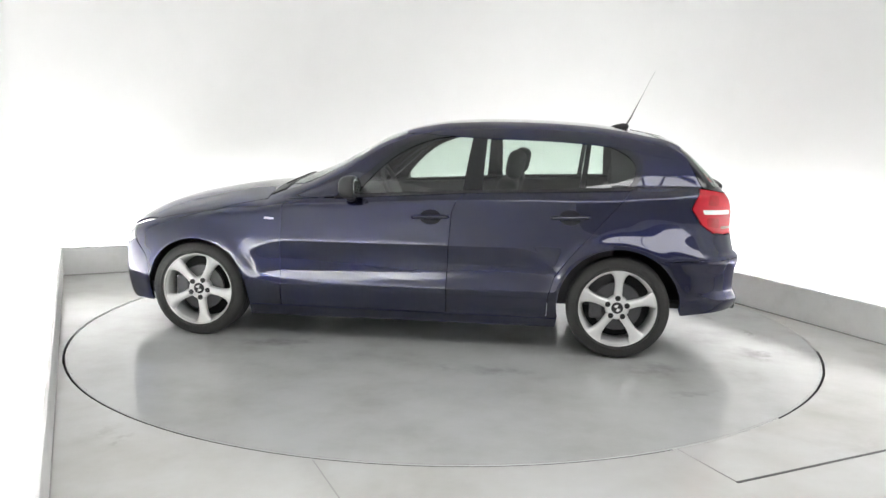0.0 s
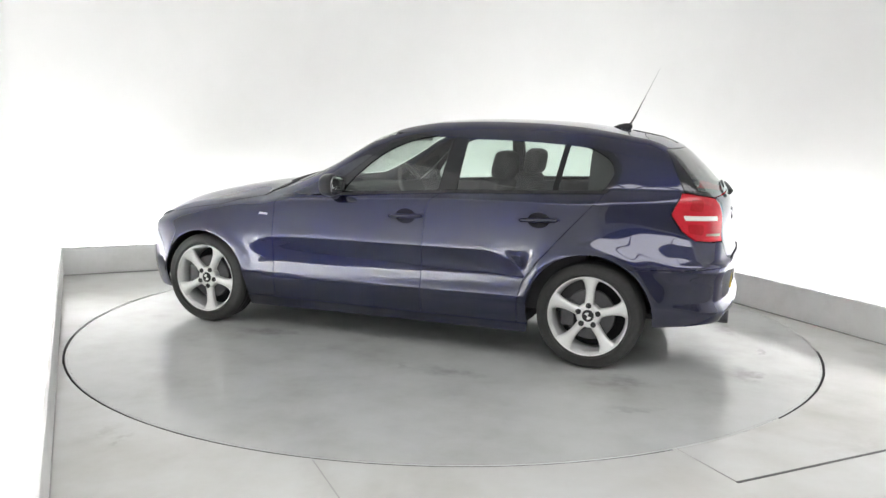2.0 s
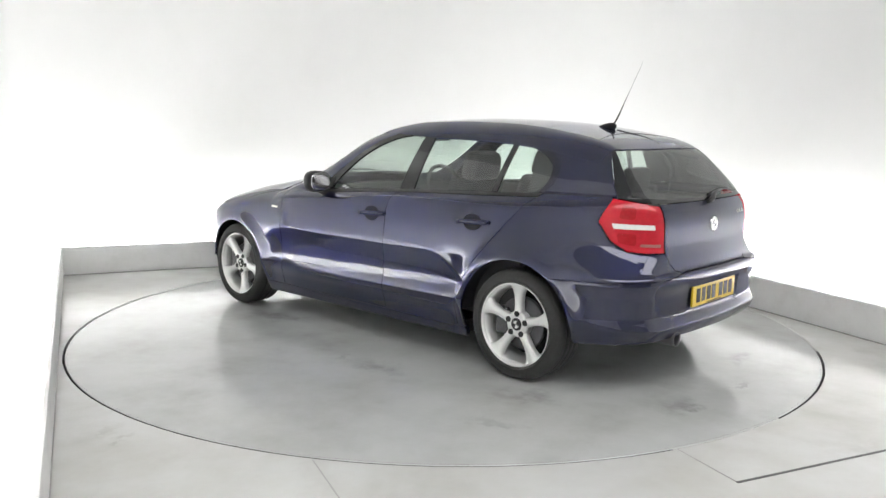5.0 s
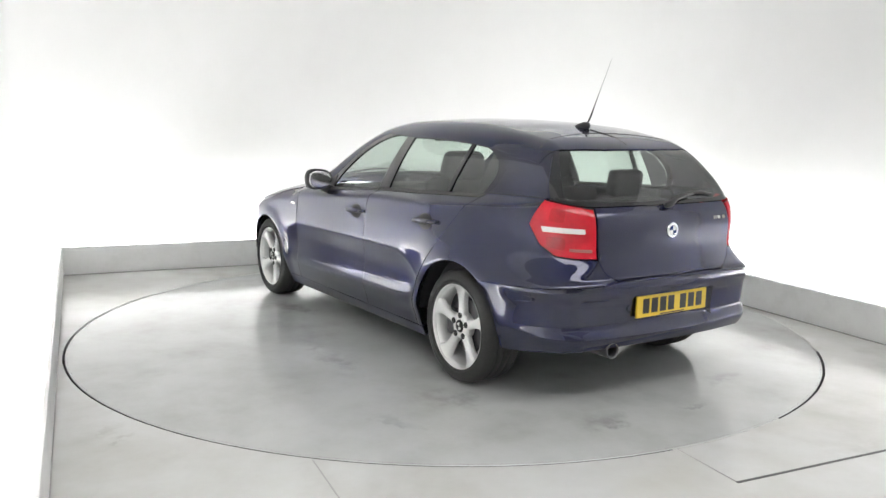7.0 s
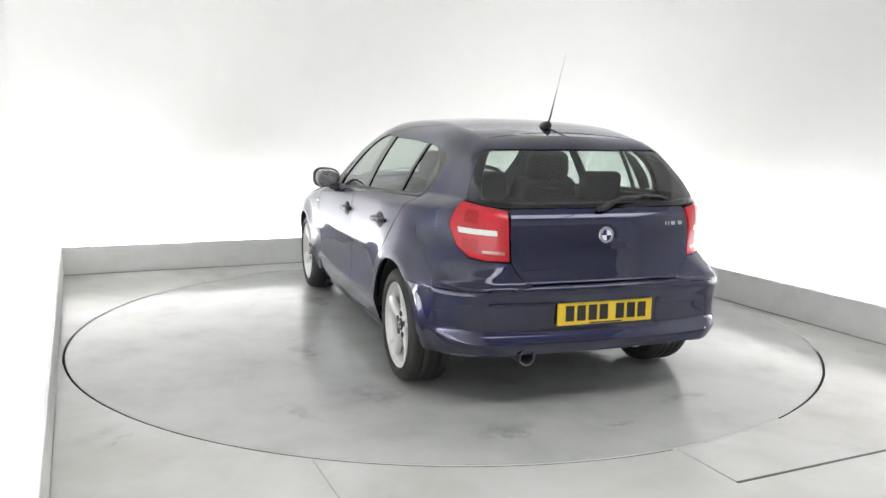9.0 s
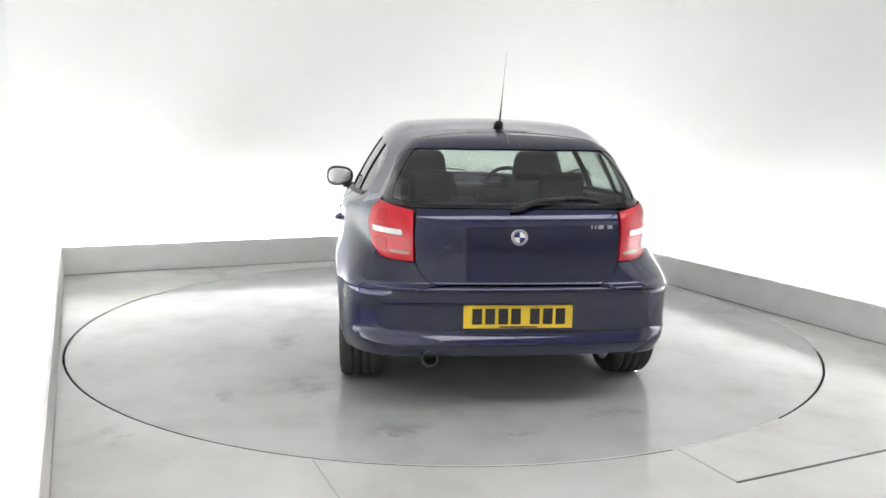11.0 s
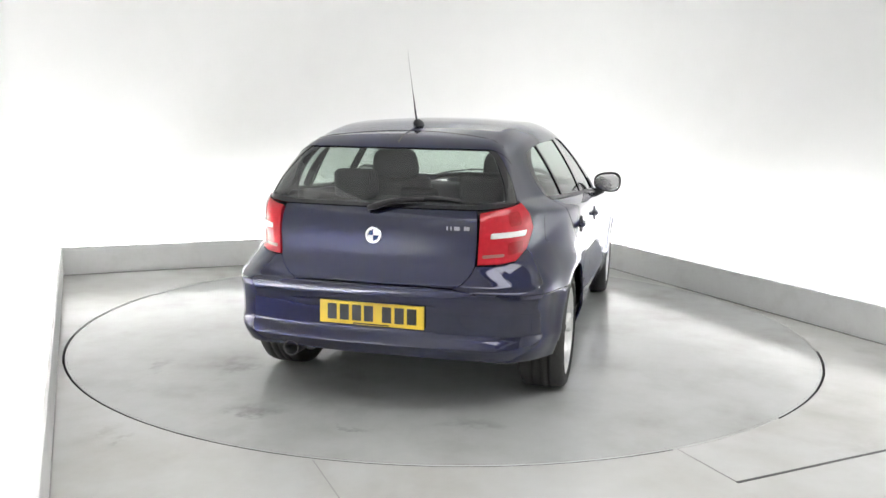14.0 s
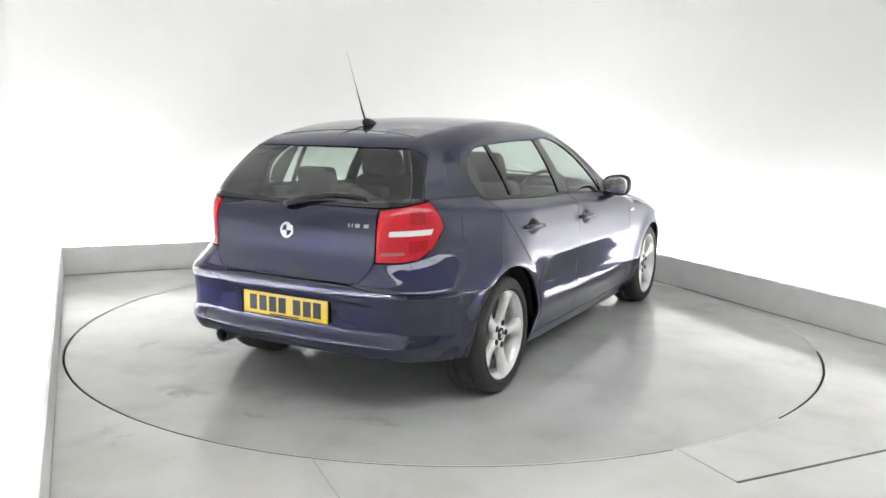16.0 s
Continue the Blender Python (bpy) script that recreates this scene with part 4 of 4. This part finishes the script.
def build_fittings():
    for sy in (1, -1):
        for x, z in ((-0.190, 0.826), (-1.030, 0.848)):
            handle = new("door_handle")
            handle.parent = car
            tagged(handle, "body-coloured grab handle")
            p, n = on_body((x, 0.42 * sy, z), (0, sy, 0))
            # no hollow is modelled: a near-black disc paints the cup's shade
            cup = [(-x + 0.066 * math.cos(a), z + 0.046 * math.sin(a)) for a in [math.radians(15 * k) for k in range(24)]]
            shell("handle_cup_shade", [cup], M_DARKIN, handle, "dark disc painted as the shade in the handle's cup", mirror=sy < 0, lift=0.003, depth=0.004, gap=0, step=0.012)
            bm = bmesh.new()
            tube(bm, [(x + 0.112, p.y - 0.004 * sy, z - 0.004), (x + 0.098, p.y + 0.016 * sy, z - 0.003), (x + 0.06, p.y + 0.017 * sy, z), (x, p.y + 0.019 * sy, z + 0.002), (x - 0.06, p.y + 0.018 * sy, z + 0.004), (x - 0.10, p.y + 0.017 * sy, z + 0.005), (x - 0.115, p.y - 0.004 * sy, z + 0.005)], [0.009, 0.0125, 0.0135, 0.014, 0.0135, 0.0125, 0.009], 12)
            part("handle_bar", bm, M_PAINT, handle, smooth=True)
        # door mirror
        mir = new("door_mirror")
        mir.parent = car
        tagged(mir, "black and navy door mirror")
        bm = bmesh.new()
        bmesh.ops.create_uvsphere(bm, u_segments=28, v_segments=18, radius=1)
        for v in bm.verts:
            c = v.co
            k = [math.copysign(abs(q) ** 0.75, q) for q in c]
            fx = 0.085 * k[0] if k[0] > 0 else 0.030 * k[0]
            v.co = Vector((MIR[0] + fx - 0.03 * abs(k[1]) * 0, sy * (MIR[1] + 0.096 * k[1]), MIR[2] + 0.070 * k[2] * (1 + 0.12 * k[1])))
        part("housing", bm, M_BLACK, mir, "dark housing", smooth=True)
        bm = bmesh.new()
        bmesh.ops.create_uvsphere(bm, u_segments=28, v_segments=12, radius=1)
        for v in bm.verts:
            k = [math.copysign(abs(q) ** 0.75, q) for q in v.co]
            v.co = Vector((MIR[0] - 0.0275 + 0.004 * k[0], sy * (MIR[1] + 0.084 * k[1]), MIR[2] + 0.057 * k[2] * (1 + 0.12 * k[1])))
        part("mirror_glass", bm, M_CHROME, mir, "silvered mirror glass", smooth=True)
        bm = bmesh.new()
        tube(bm, [(MIR[0] + 0.02, sy * (MIR[1] - 0.03), MIR[2] - 0.055), (MIR[0] + 0.03, sy * (MIR[1] - 0.08), MIR[2] - 0.075), (MIR[0] + 0.04, sy * (MIR[1] - 0.15), MIR[2] - 0.085)], [0.028, 0.030, 0.034], 12)
        part("mirror_foot", bm, M_BLACK, mir, "black mirror foot", smooth=True)
        shell("mirror_base", [side([(0.43, 0.925), (0.27, 0.955), (0.275, 1.03), (0.31, 1.02)])], M_BLACK, mir, "black mirror base", mirror=sy < 0, lift=0.004)
    # aerial on the roof
    ant = new("aerial")
    ant.parent = car
    tagged(ant, "black roof aerial with a thin whip")
    p, n = on_body((-1.37, 0, 1.1), (0, 0, 1))
    bm = bmesh.new()
    bmesh.ops.create_uvsphere(bm, u_segments=20, v_segments=12, radius=1)
    for v in bm.verts:
        c = v.co
        v.co = Vector((p.x + 0.030 + c.x * 0.062 - 0.012 * c.z, c.y * 0.022 * (1.15 - 0.3 * c.x), p.z + 0.012 + c.z * 0.026 * (1.0 - 0.35 * c.x)))
    part("aerial_base", bm, M_BLACK, ant, smooth=True)
    bm = bmesh.new()
    q = Vector((p.x - 0.012, 0, p.z + 0.025))
    tube(bm, [q, q + Vector((-0.03, 0, 0.05)), q + Vector((-0.055, 0, 0.105)), q + Vector((-0.10, 0, 0.20)), q + Vector((-0.175, 0, 0.36))], [0.0055, 0.005, 0.0030, 0.0010, 0.0004], 8)
    part("whip", bm, M_BLACK, ant, smooth=True)
    bm = bmesh.new()
    prof = [on_body((x, 0, 1.1), (0, 0, 1))[0] + Vector((0, 0, 0.004)) for x in (-1.41, -1.5, -1.6, -1.69)]
    tube(bm, prof, 0.003, 6)
    part("roof_seam", bm, M_BLACK, ant)
    # upper edge of the tailgate across the roof
    bm = bmesh.new()
    tube(bm, [on_body((-1.50 - 0.10 * (k / 10) ** 2, 0.052 * k, 1.1), (0, 0, 1))[0] + Vector((0, 0, 0.0015)) for k in range(-10, 11)], 0.0028, 6)
    part("tailgate_seam", bm, M_DARKIN, car, "dark shut line across the roof")
    # fuel flap on the right flank
    flap = round_poly([(1.475, 0.81), (1.635, 0.815), (1.64, 0.955), (1.48, 0.95)], 0.035)
    shell("fuel_flap", [flap], M_PAINT, car, "body-coloured fuel flap", mirror=True, lift=0.0022, depth=0.004)
    # badge on the tailgate
    p, n = on_body((-1.6, 0, 0.868), (-1, 0, 0))
    bm = bmesh.new()
    m = Matrix.Translation(p) @ n.to_track_quat("Y", "Z").to_matrix().to_4x4()
    lathe(bm, [(0.0005, 0.006), (0.026, 0.006), (0.028, 0.008), (0.038, 0.008), (0.041, 0.004), (0.041, -0.002)], 40, m)
    bmesh.ops.recalc_face_normals(bm, faces=bm.faces)
    badge = part("badge", bm, M_CHROME, car, "round silver badge with dark quarters", smooth=False)
    for q in range(4):
        bm = bmesh.new()
        vs = [bm.verts.new(m @ Vector((0, 0.0072, 0)))] + [bm.verts.new(m @ Vector((0.025 * math.cos(math.radians(90 * q + 11.25 * i)), 0.0072, 0.025 * math.sin(math.radians(90 * q + 11.25 * i))))) for i in range(9)]
        bm.faces.new(vs)
        part("badge_quarter", bm, M_BLUE if q % 2 == 0 else M_WHITE, badge)
    # raised silver strokes of the model mark
    for y, w in ((-0.350, 0.008), (-0.368, 0.008), (-0.395, 0.026), (-0.440, 0.026)):
        p, n = on_body((-1.6, y, 0.914), (-1, 0, 0))
        bm = bmesh.new()
        box(bm, -w / 2, w / 2, -0.009, 0.009, -0.002, 0.003, 0.001, Matrix.Translation(p) @ n.to_track_quat("Z", "Y").to_matrix().to_4x4())
        part("model_mark", bm, M_STEEL, car, "raised silver stroke")
    # number plate with plain bars
    plate = new("number_plate")
    plate.parent = car
    tagged(plate, "yellow number plate with dark bars")
    bm = bmesh.new()
    box(bm, -0.260, 0.260, -0.0555, 0.0555, -0.008, 0.004, 0.003)
    PM = pose(-2.071, 0, 0.4955, 90, 0, -90)
    bmesh.ops.transform(bm, matrix=PM, verts=bm.verts)
    part("plate", bm, M_YELLOW, plate)
    for y in (-0.196, -0.134, -0.072, -0.012, 0.078, 0.140, 0.201):
        bm = bmesh.new()
        box(bm, y - 0.023, y + 0.023, -0.036, 0.040, 0.003, 0.0052)
        bmesh.ops.transform(bm, matrix=PM, verts=bm.verts)
        part("plate_bar", bm, M_BLACK, plate, "plain dark bar")
    bm = bmesh.new()
    box(bm, -0.09, 0.09, -0.0520, -0.0455, 0.003, 0.0048)
    bmesh.ops.transform(bm, matrix=PM, verts=bm.verts)
    part("plate_footer", bm, M_BLACK, plate, "thin dark line of small print")
    # rear wiper
    wip = new("rear_wiper")
    wip.parent = car
    tagged(wip, "black rear wiper resting across the window")
    pts = []
    for k, y in enumerate((0.035, 0.0, -0.06, -0.14, -0.22)):
        z = 0.985 + [-0.004, 0.0, 0.022, 0.038, 0.044][k]
        p, n = on_body((-1.6, y, z), (-1, 0, 0))
        pts.append(p + n * (0.018, 0.028, 0.028, 0.024, 0.02)[k])
    bm = bmesh.new()
    tube(bm, pts, [0.012, 0.016, 0.012, 0.009, 0.007], 10)
    part("wiper_arm", bm, M_BLACK, wip, smooth=True)
    pts = []
    for k in range(7):
        y = -0.05 - 0.35 * k / 6
        p, n = on_body((-1.6, y, 1.020 + 0.018 * math.sin(k / 6 * 3.0) + 0.008 * k / 6), (-1, 0, 0))
        pts.append(p + n * 0.007)
    bm = bmesh.new()
    tube(bm, pts, [0.004, 0.007, 0.008, 0.008, 0.008, 0.007, 0.004], 8)
    part("wiper_blade", bm, M_BLACK, wip, smooth=True)
    # front wiper at the screen's foot
    bm = bmesh.new()
    pts = [on_body((xx, yy, 0.7), (0, 0, 1))[0] + Vector((0, 0, 0.008)) for xx, yy in ((0.84, 0.50), (0.80, 0.42), (0.77, 0.2), (0.80, 0.0), (0.83, -0.1))]
    tube(bm, pts, 0.006, 8)
    part("front_wiper", bm, M_BLACK, car, "black wiper at the foot of the windscreen", smooth=True)


MIR = 0.285, 0.898, 0.998
build_fittings()


# ---- cabin ----
def build_cabin():
    for sy in (1, -1):
        seat = new("front_seat")
        seat.parent = car
        tagged(seat, "dark grey cloth front seat")
        seat.matrix_local = pose(-0.20, 0.36 * sy, 0.30)
        bm = bmesh.new()
        box(bm, -0.25, 0.28, -0.25, 0.25, 0.02, 0.20, 0.05)
        part("cushion", bm, M_CLOTH, seat, smooth=True)
        bm = bmesh.new()
        box(bm, -0.06, 0.06, -0.25, 0.25, 0.0, 0.62, 0.05, pose(-0.25, 0, 0.16, 0, -18))
        for v in bm.verts:
            v.co.y *= 1 - 0.18 * max(0, v.co.z - 0.5) / 0.3
        part("backrest", bm, M_CLOTH, seat, smooth=True)
        bm = bmesh.new()
        box(bm, -0.055, 0.055, -0.15, 0.15, 0.0, 0.18, 0.054, pose(-0.455, 0, 0.745, 0, -10))
        for v in bm.verts:
            v.co.y *= 1 - 1.6 * max(0, v.co.z - 0.83)
        part("headrest", bm, M_CLOTH, seat, smooth=True)
        for s in (-0.06, 0.06):
            bm = bmesh.new()
            tube(bm, [(-0.43, s, 0.70), (-0.46, s, 0.80)], 0.007, 8)
            part("headrest_post", bm, M_CHROME, seat)
    bench = new("rear_seat")
    bench.parent = car
    tagged(bench, "dark grey cloth rear bench with headrests")
    bm = bmesh.new()
    box(bm, -1.20, -0.75, -0.58, 0.58, 0.32, 0.50, 0.05)
    part("cushion", bm, M_CLOTH, bench, smooth=True)
    bm = bmesh.new()
    box(bm, -0.06, 0.06, -0.60, 0.60, 0, 0.56, 0.05, pose(-1.17, 0, 0.45, 0, -18))
    part("backrest", bm, M_CLOTH, bench, smooth=True)
    for y in (-0.36, 0.36):
        bm = bmesh.new()
        box(bm, -0.045, 0.045, -0.125, 0.125, 0, 0.165, 0.044, pose(-1.335, y, 0.97, 0, -8))
        part("headrest", bm, M_CLOTH, bench, smooth=True)
    bm = bmesh.new()
    box(bm, -0.045, 0.045, -0.11, 0.11, 0, 0.085, 0.035, pose(-1.335, 0, 0.955, 0, -8))
    part("headrest", bm, M_CLOTH, bench, smooth=True)
    bm = bmesh.new()
    box(bm, -1.86, -1.38, -0.56, 0.56, 0.945, 0.965, 0.008)
    part("parcel_shelf", bm, M_CLOTH, car, "dark parcel shelf", smooth=False)
    bm = bmesh.new()
    box(bm, 0.40, 0.80, -0.66, 0.66, 0.62, 0.93, 0.06)
    part("dashboard", bm, M_TRIM, car, "dark grey dashboard", smooth=True)
    wheel = new("steering_wheel")
    wheel.parent = car
    tagged(wheel, "black steering wheel")
    wheel.matrix_local = pose(0.30, -0.36, 0.90, 0, -65)
    bm = bmesh.new()
    ringp = [(0.18 * math.cos(2 * math.pi * i / 32), 0.18 * math.sin(2 * math.pi * i / 32), 0) for i in range(33)]
    tube(bm, ringp, 0.015, 8)
    part("wheel_ring", bm, M_TRIM, wheel, smooth=True)
    bm = bmesh.new()
    box(bm, -0.06, 0.06, -0.17, 0.17, -0.03, 0.01, 0.012)
    part("wheel_boss", bm, M_TRIM, wheel, smooth=True)
    bm = bmesh.new()
    box(bm, 0.03, 0.06, -0.11, 0.11, 1.265, 1.325, 0.012)
    part("interior_mirror", bm, M_BLACK, car, "black interior mirror", smooth=True)
    bm = bmesh.new()
    box(bm, -1.8, 0.45, -0.62, 0.62, 0.28, 0.31)
    part("cabin_floor", bm, M_TRIM, car, "dark carpet floor")
    for sy in (1, -1):
        bm = bmesh.new()
        box(bm, -1.30, 0.65, 0.70, 0.745, 0.30, 0.93, 0.02, None)
        for v in bm.verts:
            v.co.y = v.co.y * sy
            v.co.z += (-0.045 * (v.co.x - 0.3)) * (v.co.z > 0.6)
        part("door_card", bm, M_TRIM, car, "dark door lining")
    for nm in (False, True):
        shell("pillar_trim", [side([(-1.275, 1.03), (-1.265, 1.29), (-1.40, 1.24), (-1.46, 1.15), (-1.44, 1.06)])], M_TRIM, car, "dark rear pillar trim", lift=-0.045, depth=0, mirror=nm)
    # headliner under the roof skin
    shell("headliner", [[(-0.02, 0.0), (-0.05, 0.45), (-0.4, 0.50), (-1.2, 0.50), (-1.6, 0.42), (-1.62, 0.0), (-1.6, -0.42), (-1.2, -0.50), (-0.4, -0.50), (-0.05, -0.45)]], M_LINER, car, "pale grey headliner", rays=roof_rays, lift=-0.035, depth=0, step=0.1)


M_LINER = material("headliner_cloth", (0.42, 0.42, 0.40), 0.9, grain=0.05, scale=200)
build_cabin()


# ---- movement ----
def motions():
    rows_table, rows_car = [], []
    for t, a in TURN:
        rows_table.append((t, pose(0, 0, 0, 0, 0, a)))
        c, s = math.cos(math.radians(a)), math.sin(math.radians(a))
        rows_car.append((t, pose(c * CAR_X - s * CAR_Y, s * CAR_X + c * CAR_Y, 0, 0, 0, a)))
    walk(table, rows_table)
    walk(car, rows_car)


motions()
